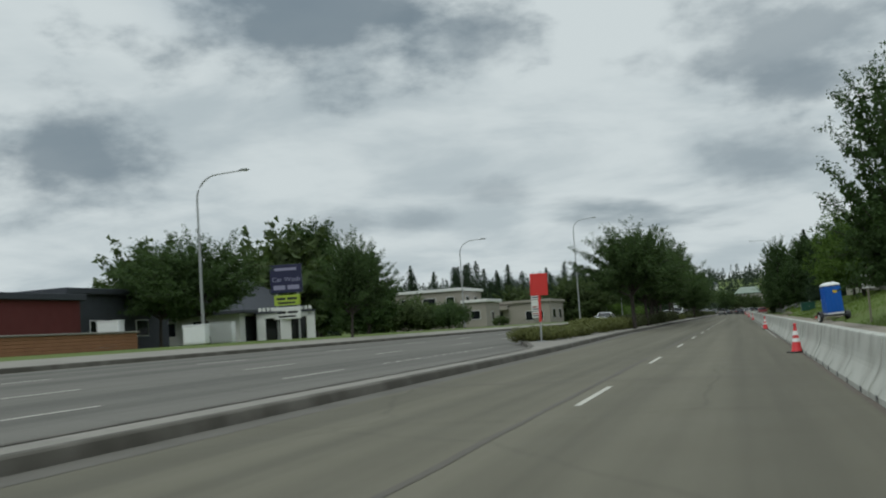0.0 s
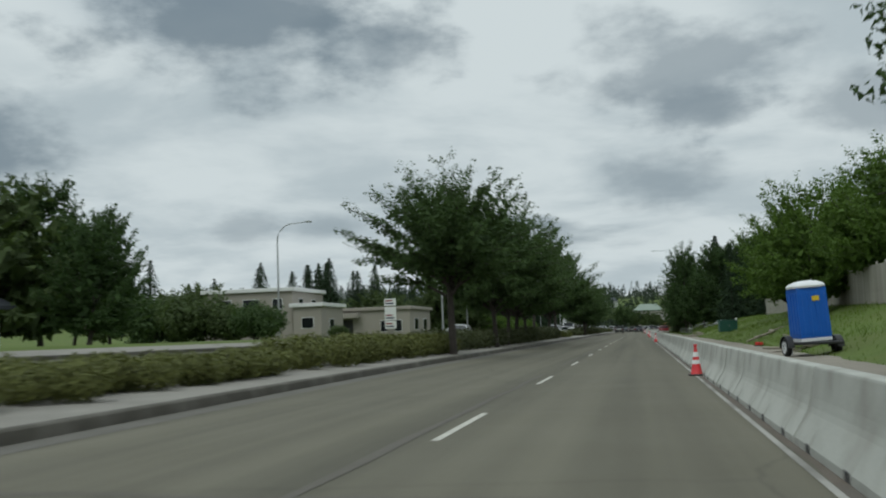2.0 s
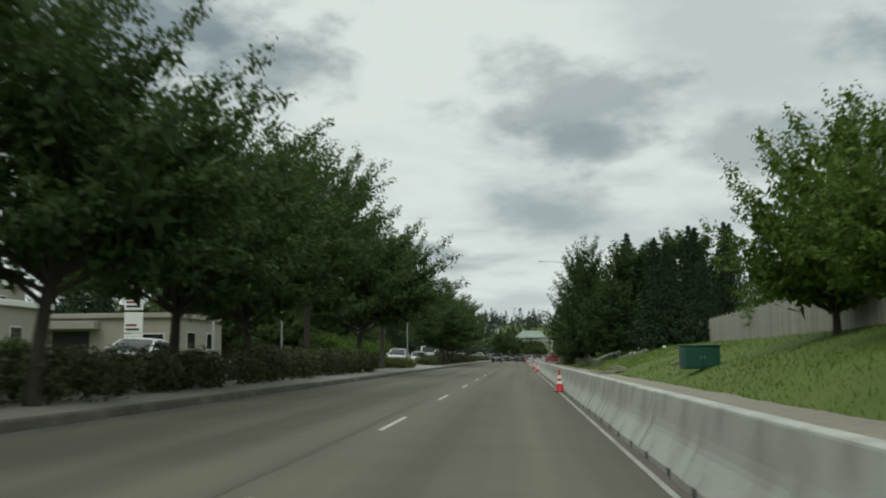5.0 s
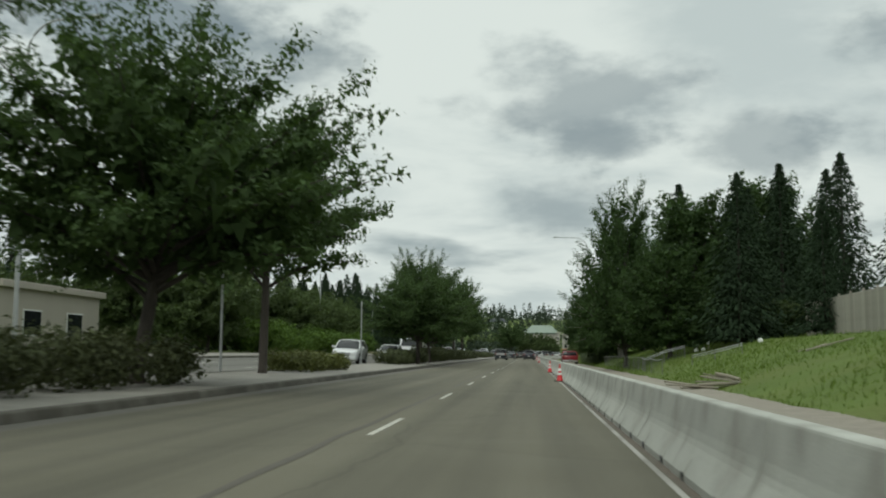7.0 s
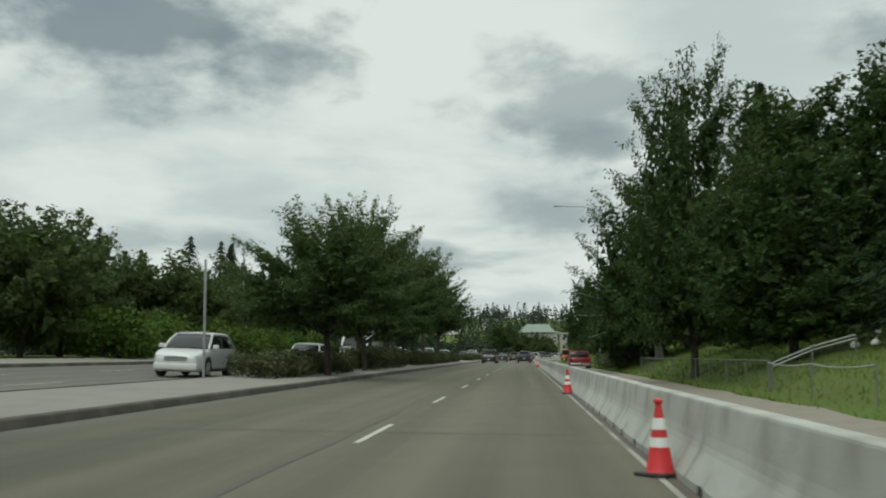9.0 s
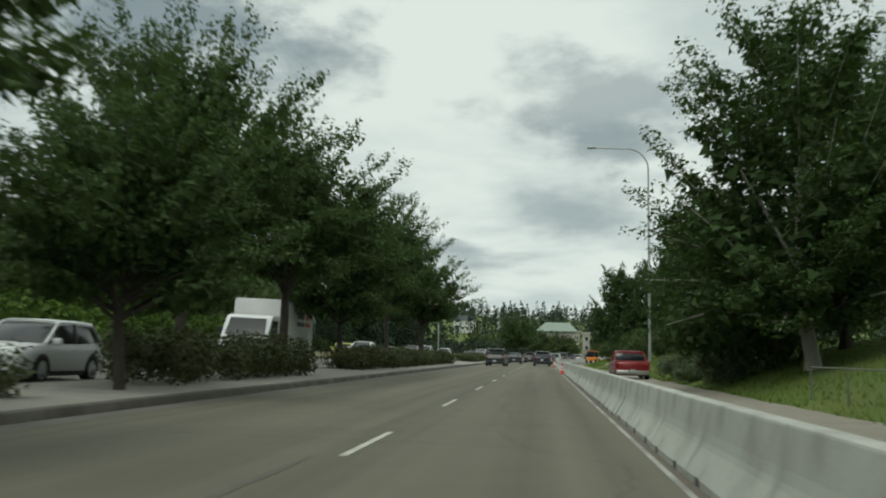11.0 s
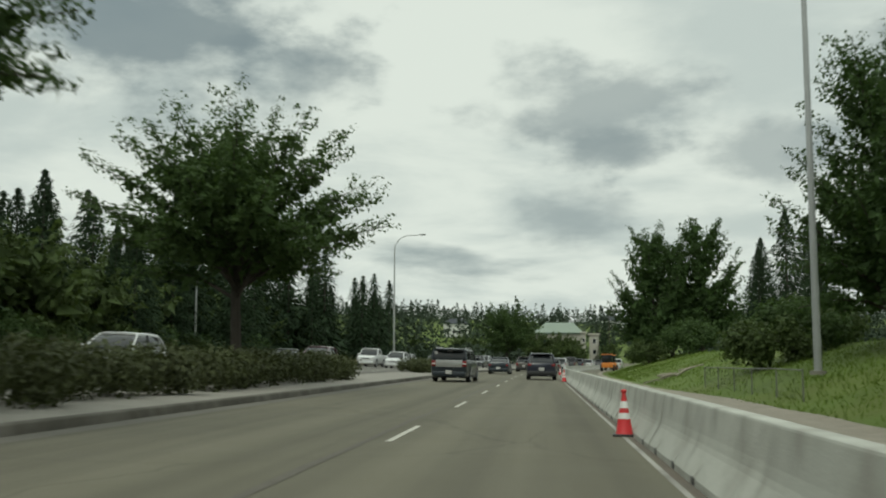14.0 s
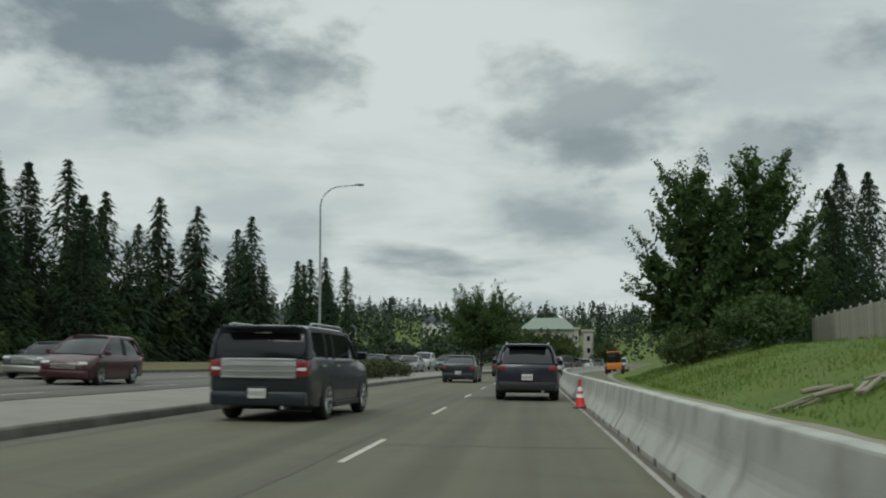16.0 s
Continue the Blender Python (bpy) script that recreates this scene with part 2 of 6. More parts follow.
POTTY_BLUE = material("blue_plastic", (0.012, 0.11, 0.48), 0.45, spread=0.08, scale=3, fine=30)
WHITE = material("white_plastic", (0.72, 0.73, 0.73), 0.45, spread=0.06, scale=4)
YELLOW = material("yellow_label", (0.70, 0.50, 0.03), 0.5)
FENCE = material("weathered_fence", (0.30, 0.285, 0.24), 0.9, spread=0.18, scale=2, fine=30, bump=0.3, per_object=0.16)
STUCCO = material("beige_stucco", (0.31, 0.285, 0.245), 0.9, spread=0.08, scale=0.8, fine=40, bump=0.2, dirt=(0.26, 0.24, 0.21), dirt_scale=0.4)
WHITEWALL = material("white_wall", (0.66, 0.66, 0.64), 0.85, spread=0.06, scale=0.8, fine=40)
ROOFDARK = material("dark_roof", (0.045, 0.050, 0.060), 0.85, spread=0.2, scale=1.5, fine=25, bump=0.4)
ROOFGREEN = material("green_roof", (0.20, 0.245, 0.20), 0.7, spread=0.1, scale=0.5)
BROWN = material("orange_brown_wood", (0.27, 0.13, 0.065), 0.85, spread=0.2, scale=2, fine=20)
MAROONWALL = material("maroon_wall", (0.11, 0.022, 0.020), 0.85, spread=0.15, scale=1)
SIGNBLUE = material("sign_blue", (0.014, 0.015, 0.055), 0.5)
SIGNDIM = material("sign_lavender", (0.26, 0.25, 0.36), 0.5)
SIGNGREEN = material("sign_green", (0.36, 0.47, 0.05), 0.5)
SIGNWHITE = material("sign_white", (0.70, 0.70, 0.68), 0.5)
TIMBER = material("grey_timber", (0.25, 0.225, 0.175), 0.9, spread=0.25, scale=3, fine=20, bump=0.4)
ORANGE = material("machine_orange", (0.62, 0.20, 0.03), 0.5, spread=0.1, scale=3)
CLOTHGREEN = material("dark_green_steel", (0.015, 0.075, 0.055), 0.5, spread=0.15, scale=2)


def paint(name, base):
    return material(name, base, 0.32, metal=0.05, spread=0.04, scale=1.5, fine=8, coat=0.45, dirt=(0.07, 0.066, 0.06), dirt_scale=0.9, dirt_amount=0.08)


# ---------------------------------------------------------------- mesh helpers
def mesh_from(name, verts, faces):
    me = bpy.data.meshes.new(name)
    me.from_pydata([tuple(v) for v in verts], [], [tuple(f) for f in faces])
    me.update()
    return me


def quads_mesh(name, v):
    """A mesh of separate quads from an array (count, 4, 3)."""
    me = bpy.data.meshes.new(name)
    c = len(v)
    me.vertices.add(c * 4)
    me.vertices.foreach_set("co", v.reshape(-1).astype(np.float32))
    me.loops.add(c * 4)
    me.loops.foreach_set("vertex_index", np.arange(c * 4, dtype=np.int32))
    me.polygons.add(c)
    me.polygons.foreach_set("loop_start", np.arange(0, c * 4, 4, dtype=np.int32))
    me.update(calc_edges=True)
    me.validate()
    return me


def tris_mesh(name, v):
    """A mesh of separate triangles from an array (count, 3, 3)."""
    me = bpy.data.meshes.new(name)
    c = len(v)
    me.vertices.add(c * 3)
    me.vertices.foreach_set("co", v.reshape(-1).astype(np.float32))
    me.loops.add(c * 3)
    me.loops.foreach_set("vertex_index", np.arange(c * 3, dtype=np.int32))
    me.polygons.add(c)
    me.polygons.foreach_set("loop_start", np.arange(0, c * 3, 3, dtype=np.int32))
    me.update(calc_edges=True)
    me.validate()
    return me


def part(name, bm, mat, parent=None, label="", smooth=30):
    """Links a bmesh, or a finished mesh, as one object under a thing or part."""
    if isinstance(bm, bpy.types.Mesh):
        me = bm
    else:
        bmesh.ops.recalc_face_normals(bm, faces=bm.faces)
        me = bpy.data.meshes.new(name)
        bm.to_mesh(me)
        bm.free()
        if smooth:
            me.polygons.foreach_set("use_smooth", [True] * len(me.polygons))
            me.set_sharp_from_angle(angle=radians(smooth))
    if mat is not None and not me.materials:
        me.materials.append(mat)
    ob = new(name, me)
    ob.parent = parent
    if label:
        ob["label"] = label
    return ob


def thing(name, m, label, category, group="", kind=""):
    ob = new(name)
    ob.empty_display_size = 0.2
    ob.matrix_world = m
    return tagged(ob, label, category, group, kind)


def box(bm, x0, x1, y0, y1, z0, z1, bevel=0.0, seg=1):
    v = [bm.verts.new((x, y, z)) for z in (z0, z1) for y in (y0, y1) for x in (x0, x1)]
    f = [bm.faces.new([v[i] for i in q]) for q in ((0, 2, 3, 1), (4, 5, 7, 6), (0, 1, 5, 4), (2, 6, 7, 3), (0, 4, 6, 2), (1, 3, 7, 5))]
    if bevel:
        e = list({e for q in f for e in q.edges})
        bmesh.ops.bevel(bm, geom=e, offset=bevel, segments=seg, affect="EDGES", profile=0.5)
    return bm


def tube(bm, pts, radii, n=10, cap=True):
    """A round bar along pts with a radius at each."""
    rings = []
    for i, p in enumerate(pts):
        a = Vector(pts[max(i - 1, 0)])
        b = Vector(pts[min(i + 1, len(pts) - 1)])
        d = (b - a).normalized()
        side = d.cross(Vector((0, 0, 1)) if abs(d.z) < 0.9 else Vector((1, 0, 0))).normalized()
        up = side.cross(d)
        r = radii[i]
        rings.append([bm.verts.new(Vector(p) + side * math.cos(k * math.tau / n) * r + up * math.sin(k * math.tau / n) * r) for k in range(n)])
    for a, b in zip(rings, rings[1:]):
        for k in range(n):
            bm.faces.new((a[k], a[(k + 1) % n], b[(k + 1) % n], b[k]))
    if cap:
        bm.faces.new(rings[0][::-1])
        bm.faces.new(rings[-1])
    return bm


def loft(bm, rings, closed=True, caps=True):
    rs = [[bm.verts.new(p) for p in r] for r in rings]
    n = len(rs[0])
    for a, b in zip(rs, rs[1:]):
        for k in range(n if closed else n - 1):
            bm.faces.new((a[k], a[(k + 1) % n], b[(k + 1) % n], b[k]))
    if caps:
        bm.faces.new(rs[0][::-1])
        bm.faces.new(rs[-1])
    return bm


def new_bm():
    return bmesh.new()


# ---------------------------------------------------------------- lie of the land
def bend(y):
    """The road runs straight, then swings gently to the right far ahead."""
    if y < 300:
        return 0.0
    d = min(y - 300, 150)
    return 0.0007 * d * d + (0.21 * (y - 450) if y > 450 else 0.0)


def step(a, b, v):
    t = min(max((v - a) / (b - a), 0.0), 1.0)
    return t * t * (3 - 2 * t)


def height(x, y):
    u = x - bend(y)
    if u > 5.2:
        z = -0.104 + (0.20 + 0.10 * step(62, 88, y) - 0.04 * step(105, 140, y)) * (min(u, 13.5) - 5.2) * step(5.2, 8.0, u) + 0.06 * max(min(u, 60) - 13.5, 0)
    elif u > -8:
        z = -0.02 * u
    elif u > -20:
        z = 0.16 + 0.045 * (-8 - u)
    else:
        z = 0.70 + 0.06 * min(-20 - u, 10) + 0.004 * max(min(-30 - u, 200), 0)
    z += 30 * step(430, 1100, y) + 10 * step(60, 400, abs(u)) * step(250, 700, y)
    return z


DASH_X, BAR_X = -2.04, 1.34


def curb_x(y):
    """The median's kerb stands a little nearer before the hedge begins."""
    return -6.05 - 0.75 * step(24, 66, y)



def strip(name, u0, u1, y0, y1, lift, mat, cols=1, step_y=4.0, kind="structure", label="", category="", thick=0.0):
    """A band of surface along the road between two offsets, draped on the land."""
    ny = max(int((y1 - y0) / step_y), 1)
    vs, fs = [], []
    for j in range(ny + 1):
        y = y0 + (y1 - y0) * j / ny
        for i in range(cols + 1):
            a0 = u0(y) if callable(u0) else u0
            a1 = u1(y) if callable(u1) else u1
            u = a0 + (a1 - a0) * i / cols
            x = u + bend(y)
            vs.append((x, y, height(x, y) + lift))
    w = cols + 1
    for j in range(ny):
        for i in range(cols):
            a = j * w + i
            fs.append((a, a + 1, a + 1 + w, a + w))
    if thick:
        base = len(vs)
        vs += [(x, y, z - thick) for x, y, z in vs]
        for j in range(ny):
            a = j * w
            fs.append((a, a + w, a + w + base, a + base))
            b = a + cols
            fs.append((b, b + base, b + base + w, b + w))
        for i in range(cols):
            fs.append((i, i + base, i + 1 + base, i + 1))
            e = ny * w + i
            fs.append((e, e + 1, e + 1 + base, e + base))
    me = mesh_from(name, vs, fs)
    ob = part(name, me, mat)
    return tagged(ob, label, category, kind=kind)


def build_ground():
    xs = sorted(set([-2500, -1200, -700, -450, -300, -220, -160, -120, -90, -70] + list(range(-60, -20, 4)) + [-20, -16, -12, -8, -6, -4, 0, 3, 5.2, 6, 7, 8, 9.5, 11, 12.5, 13.5, 16, 20, 25, 32, 40, 50, 60]
                    + [80, 110, 150, 220, 320, 480, 750, 1300, 2500]))
    ys = sorted(set([-1500, -700, -300, -150, -80, -40] + list(range(-20, 440, 8)) + list(range(440, 1100, 30)) + [1200, 1500, 2000, 2800]))
    vs, fs = [], []
    for y in ys:
        for u in xs:
            x = u + bend(y)
            z = height(x, y) - 0.06
            if u > 6 or u < -24:
                z += 0.10 * noise.noise((x * 0.15, y * 0.15, 0)) * min(1, (u - 6) / 3 if u > 6 else 1)
            vs.append((x, y, z))
    w = len(xs)
    for j in range(len(ys) - 1):
        for i in range(w - 1):
            a = j * w + i
            fs.append((a, a + 1, a + 1 + w, a + w))
    me = mesh_from("ground", vs, fs)
    me.polygons.foreach_set("use_smooth", [True] * len(me.polygons))
    tagged(part("ground", me, GRASS), "uneven mown grass bank and verges beside the road", "ground", kind="structure")


def median_left(y):
    return -6.85 - 3.65 * step(31, 52, y)


build_ground()
strip("road", curb_x, 5.0, -60, 500, 0.0, ASPHALT, cols=4, label="worn grey asphalt carriageway with lane dashes", category="road")
strip("opposite_road", lambda y: -20.3, lambda y: median_left(y), -60, 500, 0.0, ASPHALT_OLD, cols=6, label="pale worn asphalt of the opposite carriageway", category="road")
strip("median", median_left, curb_x, -60, 330, 0.15, CONCRETE, cols=2, thick=0.2, label="raised concrete median with a stained kerb", category="median")


def kerb(name, u_fn, side, y0, y1):
    """A kerb: leaning face and rounded nose, dark with road grime."""
    prof = [(0.05, -0.03), (0.045, 0.05), (0.02, 0.135), (-0.01, 0.158), (-0.16, 0.158)]
    n = int((y1 - y0) / 3)
    bm = new_bm()
    rings = []
    for j in range(n + 1):
        y = y0 + (y1 - y0) * j / n
        u = u_fn(y)
        x = u + bend(y)
        z = height(x, y)
        rings.append([(x + side * a, y, z + b) for a, b in prof])
    loft(bm, rings, closed=False, caps=False)
    tagged(part(name, bm, KERB), "grimy concrete kerb along the median", "kerb", kind="structure")


kerb("kerb", curb_x, 1, -60, 500)
kerb("kerb", median_left, -1, -60, 500)
kerb("kerb", lambda y: -20.3, 1, -60, 500)
strip("gutter", lambda y: curb_x(y) + 0.05, lambda y: curb_x(y) + 0.5, -60, 420, 0.003, GUTTER, label="dark dusty gutter beside the median kerb", category="gutter")
strip("median_far", median_left, curb_x, 330, 500, 0.15, CONCRETE, cols=2, thick=0.2, label="raised concrete median curving into the distance", category="median")
strip("pavement", -24.0, -20.3, -60, 262, 0.13, CONCRETE, cols=1, thick=0.2, label="concrete pavement along the opposite side", category="pavement")
strip("verge", -24.0, -20.3, 262, 500, 0.16, DRYGRASS, cols=2, thick=0.2, label="strip of dry trodden grass beside the opposite carriageway", category="verge")
strip("verge_slope", -31.0, -24.0, 262, 500, 0.10, DRYGRASS, cols=4, thick=0.1, label="dry grass slope under the row of spruces", category="verge")
strip("gravel_verge", 4.8, lambda y: 6.0 - 0.75 * step(262, 280, y) + 0.25 * noise.noise((0, y * 0.3, 3)), -60, 470, 0.02, GRAVEL, cols=2, step_y=1.5, label="dusty gravel edge between closed lane and grass", category="verge")


def lane_dashes():
    rows = [(DASH_X, 2.17 + 10.437 * k, 3.3) for k in range(40)]
    rows += [(-10.05, y, 3.6) for y in (0.3, 10.7, 21.14)] + [(-10.05, 27.9 + k, 0.5) for k in range(14)]
    rows += [(u, y0 + 10.437 * k, 3.3) for u, y0 in ((-13.15, 4.3), (-16.7, 8.0)) for k in range(31)]
    for u, y, ln in rows:
        ob = strip("lane_dash", u - 0.043, u + 0.043, y, y + ln, 0.004, PAINT, step_y=1.6, label="worn white lane dash painted on the asphalt", category="lane marking")
        ob["group"] = "lane dashes"


lane_dashes()
RUST = material("rusty_grit", (0.120, 0.098, 0.078), 0.95, spread=0.3, scale=1.5, fine=40, bump=0.4, dirt=(0.11, 0.10, 0.085), dirt_scale=0.8, dirt_amount=0.8)
strip("grit_strip", lambda y: 1.255 + 0.05 * noise.noise((y * 0.6, 2, 0)), 1.345, -12, 330, 0.003, RUST, step_y=0.8, label="rust brown grit washed against the barrier foot", category="grit")
strip("edge_line", 1.17, 1.235, 40, 330, 0.004, PAINT_WORN, label="thin faded white edge line beside the barrier", category="lane marking")


def tar_seams():
    rnd = random.Random(5)
    y = -30.0
    while y < 330:
        end = y + rnd.uniform(9, 34)
        vs, fs = [], []
        n = int((end - y) / 0.45)
        for i in range(n + 1):
            c = y + (end - y) * i / n
            u = DASH_X - 0.30 + 0.05 * noise.noise((c * 0.35, 1.0, 0)) + bend(c)
            w = (0.04 + 0.03 * max(noise.noise((c * 0.22, 5.0, 0)) + 0.4, 0)) * min(1.0, i * 0.25 + 0.1, (n - i) * 0.25 + 0.1)
            vs += [(u - w, c, height(u, c) + 0.003), (u + w, c, height(u, c) + 0.003)]
        for i in range(n):
            fs.append((2 * i, 2 * i + 1, 2 * i + 3, 2 * i + 2))
        tagged(part("tar_seam", mesh_from("tar_seam", vs, fs), TAR), "dark ragged tar line along the paving joint", "road seam", kind="structure")
        y = end + rnd.uniform(0.5, 5)
    for y, a, b in ((17.5, -6.5, 1.2), (40.5, -5.8, 0.9), (69.5, -4.6, 0.6), (120, -6.0, -1.0), (160.5, -5.5, 1.0), (201, -6.2, 0.2), (248, -6.0, 0.9), (276, -3.0, 1.0)):
        vs, fs = [], []
        n = 24
        for i in range(n + 1):
            u = a + (b - a) * i / n
            c = y + 0.10 * noise.noise((u * 1.3, y, 0)) + 0.02 * u
            w = 0.05 + 0.03 * rnd.random()
            vs += [(u, c - w, height(u, c) + 0.003), (u, c + w, height(u, c) + 0.003)]
        for i in range(n):
            fs.append((2 * i, 2 * i + 2, 2 * i + 3, 2 * i + 1))
        tagged(part("tar_seam", mesh_from("tar_seam", vs, fs), TAR), "dark sealed crack running across the lanes", "road seam", kind="structure")


tar_seams()


# ---------------------------------------------------------------- plants
def leaf_cloud(rng, lobes, count, size):
    """Many small leaf blades spread through ellipsoid lobes (cx, cy, cz, rx, ry, rz), denser towards the skin and facing out and up."""
    lob = np.array(lobes, float)
    wgt = (lob[:, 3] * lob[:, 4] * lob[:, 5]) ** 0.8
    pick = rng.choice(len(lob), size=count, p=wgt / wgt.sum())
    d = rng.normal(size=(count, 3))
    d /= np.linalg.norm(d, axis=1)[:, None]
    r = rng.random(count) ** 0.36
    c = lob[pick, :3] + d * lob[pick, 3:] * r[:, None]
    c += rng.normal(scale=size * 0.7, size=(count, 3))
    d[:, 2] += 0.45
    return leaf_blades(rng, c, d, size * (0.55 + 0.9 * rng.random(count)))


def leaf_blades(rng, c, out, s, loose=0.55):
    """One pointed blade at each centre c, its face turned towards out, of half length s."""
    n = out + rng.normal(scale=loose, size=out.shape)
    n /= np.linalg.norm(n, axis=1)[:, None]
    a = np.cross(n, rng.normal(size=out.shape))
    a /= np.linalg.norm(a, axis=1)[:, None]
    b = np.cross(n, a)
    a *= s[:, None]
    b *= (s * 0.58)[:, None]
    return np.stack([c - a * 1.05, c + a * 0.6 + b, c + a * 0.6 - b], axis=1)


def spray_leaves(rng, segs, count, size):
    """Leaves along twigs: rows of (start, end, radius at start, radius at end)."""
    sg = np.array(segs, float)
    ln = np.linalg.norm(sg[:, 3:6] - sg[:, :3], axis=1)
    wgt = ln * (0.08 + sg[:, 6] + sg[:, 7])
    pick = rng.choice(len(sg), size=count, p=wgt / wgt.sum())
    f = rng.random(count)
    q = sg[pick]
    c = q[:, :3] + (q[:, 3:6] - q[:, :3]) * f[:, None]
    d = rng.normal(size=(count, 3))
    d /= np.linalg.norm(d, axis=1)[:, None]
    rad = (q[:, 6] + (q[:, 7] - q[:, 6]) * f) * rng.random(count) ** 0.45
    off = d * rad[:, None]
    off[:, 2] *= 0.75
    d[:, 2] += 0.7
    return leaf_blades(rng, c + off, d, size * (0.55 + 0.9 * rng.random(count)))


def broadleaf(name, seed, h, r, leaves, mat, bark=BARK, trunk_h=0.25, size=0.17, upright=0.0, boughs=40, base=0.30, thick=1.0, twigs=5, filled=0.15, limb_every=1):
    """A tapered trunk that forks into boughs; each bough fans out into twigs set with leaves, so that
    the outline breaks into fingers with sky between them.
    base: where the crown begins, as a share of the height; upright: 0 vase-shaped, 1 columnar."""
    rng = np.random.default_rng(seed)
    root = new(name)
    bm = new_bm()
    t0 = h * trunk_h
    lean = rng.normal(scale=0.15, size=2)
    tr = 0.012 * h + 0.035
    top = np.array([lean[0], lean[1], t0])
    pts = [(0, 0, -0.3), (0.02, 0.0, 0.25), (lean[0] * 0.5, lean[1] * 0.5, t0 * 0.6), tuple(top)]
    rads = [tr * 1.5, tr * 1.1, tr, tr * 0.85]
    lead = h * (0.72 if upright > 0.3 else trunk_h + (1 - trunk_h) * 0.38)
    pts.append((lean[0] * 1.3, lean[1] * 1.3, lead))
    rads.append(tr * 0.25)
    tube(bm, pts, rads, 9)
    trunk = part("trunk", bm, bark, root)
    segs, inner = [], []
    wide = r * 0.075 * thick
    for i in range(boughs):
        ang = i * 2.399 + rng.normal() * 0.3
        f = (i + 0.5) / boughs
        elev = base + (0.985 - base) * f
        v = f
        out = (0.66 + 1.55 * v - 1.80 * v * v) if upright < 0.5 else (0.80 + 1.10 * v - 1.45 * v * v)
        rad = r * out * (0.86 + 0.24 * rng.random())
        if i % 4 == 3:
            rad *= 0.5
        p = np.array([lean[0] + math.cos(ang) * rad, lean[1] + math.sin(ang) * rad, h * elev * (0.96 + 0.06 * rng.random())])
        if upright > 0.3:
            a = np.array([lean[0], lean[1], min(max(t0 * 0.6, p[2] - rad * (1.2 + 0.8 * rng.random())), h * 0.7)])
        else:
            a = top + np.array([0, 0, (lead - t0) * f * (0.55 + 0.45 * rng.random()) - 0.22 * t0 * rng.random()])
        mid = a + (p - a) * 0.5 + np.array([0, 0, (0.03 + 0.05 * rng.random()) * h * (1.1 - v)])

        def on(t):
            return a * (1 - t) ** 2 + (mid * 2 - (a + p) * 0.5) * 2 * t * (1 - t) + p * t * t

        q = tr * (0.5 - 0.25 * f)
        if i % limb_every == 0:
            lb = new_bm()
            tube(lb, [tuple(on(t)) for t in (0.0, 0.3, 0.6, 0.95)], [q, q * 0.75, q * 0.45, q * 0.15], 5)
            part("limb", lb, bark, trunk)
        for t in (0.35, 0.55, 0.75):
            segs.append((*on(t), *on(t + 0.25), wide * 1.15, wide * (0.95 if t < 0.7 else 0.45)))
        inner.append((*on(0.25), *on(0.72), wide * 1.7, wide * 1.1))
        along = (on(0.9) - on(0.6))
        along /= np.linalg.norm(along)
        side = np.cross(along, (0, 0, 1.0))
        side /= np.linalg.norm(side) + 1e-6
        for k in range(twigs):
            t = 0.32 + 0.62 * (k + 0.6 * rng.random()) / twigs
            for sg in (-1, 1):
                d = along * (0.75 + 0.4 * t) + side * sg * (0.5 + 0.6 * rng.random()) + np.array([0, 0, rng.normal() * 0.30 + 0.12])
                d /= np.linalg.norm(d)
                ln = r * 0.29 * (1.15 - 0.6 * t) * (0.65 + 0.7 * rng.random())
                s0 = on(t)
                e = s0 + d * ln
                if e[2] < h * 1.03:
                    segs.append((*s0, *e, wide * 1.0, wide * 0.42))
    big = int(leaves * filled)
    leaf = np.concatenate([spray_leaves(rng, segs, leaves - big, size), spray_leaves(rng, inner, big, size * 2.6)])
    part("crown", tris_mesh("crown", leaf), mat, root)
    return root


def conifer(name, seed, h, r, count=3000, fine=1.0):
    """A spruce: straight tapering stem and drooping sprays in uneven tiers, narrowing to a leader."""
    rng = np.random.default_rng(seed)
    root = new(name)
    bm = new_bm()
    tube(bm, [(0, 0, -0.3), (0, 0, h * 0.5), (0, 0, h * 0.995)], [0.016 * h, 0.009 * h, 0.012], 7)
    part("trunk", bm, BARK, root)
    tiers = 26
    f = rng.random(count) ** 1.35
    tier = np.floor(f * tiers)
    ph = rng.random(tiers + 1) * 6.28
    reach = 0.78 + 0.4 * rng.random(tiers + 1)
    a = rng.random(count) * math.tau
    lump = 0.82 + 0.22 * np.sin(a * 3 + ph[tier.astype(int)]) + 0.12 * np.sin(a * 7 + 2 * ph[tier.astype(int)])
    rim = r * (1 - f) ** 0.8 * reach[tier.astype(int)] * lump + 0.08
    u = rng.random(count) ** 0.55
    z = h * (0.05 + 0.94 * (tier + 0.1 + 0.85 * rng.random(count)) / tiers) - 0.30 * rim * u * u
    d = np.stack([np.cos(a), np.sin(a), np.zeros(count)], 1)
    sd = np.stack([-np.sin(a), np.cos(a), np.zeros(count)], 1)
    c = d * (rim * u)[:, None]
    c[:, 2] = z
    ln = fine * (0.22 + 0.20 * rng.random(count)) * (0.5 + 0.6 * (1 - f))
    t = d * ln[:, None]
    t[:, 2] -= ln * (0.35 + 0.5 * rng.random(count))
    w = sd * (ln * 0.42)[:, None]
    w[:, 2] += rng.normal(scale=0.05, size=count)
    q = np.stack([c - t * 0.8 - w, c - t * 0.8 + w, c + t * 1.1], 1)
    part("crown", tris_mesh("crown", q), NEEDLE, root)
    return root


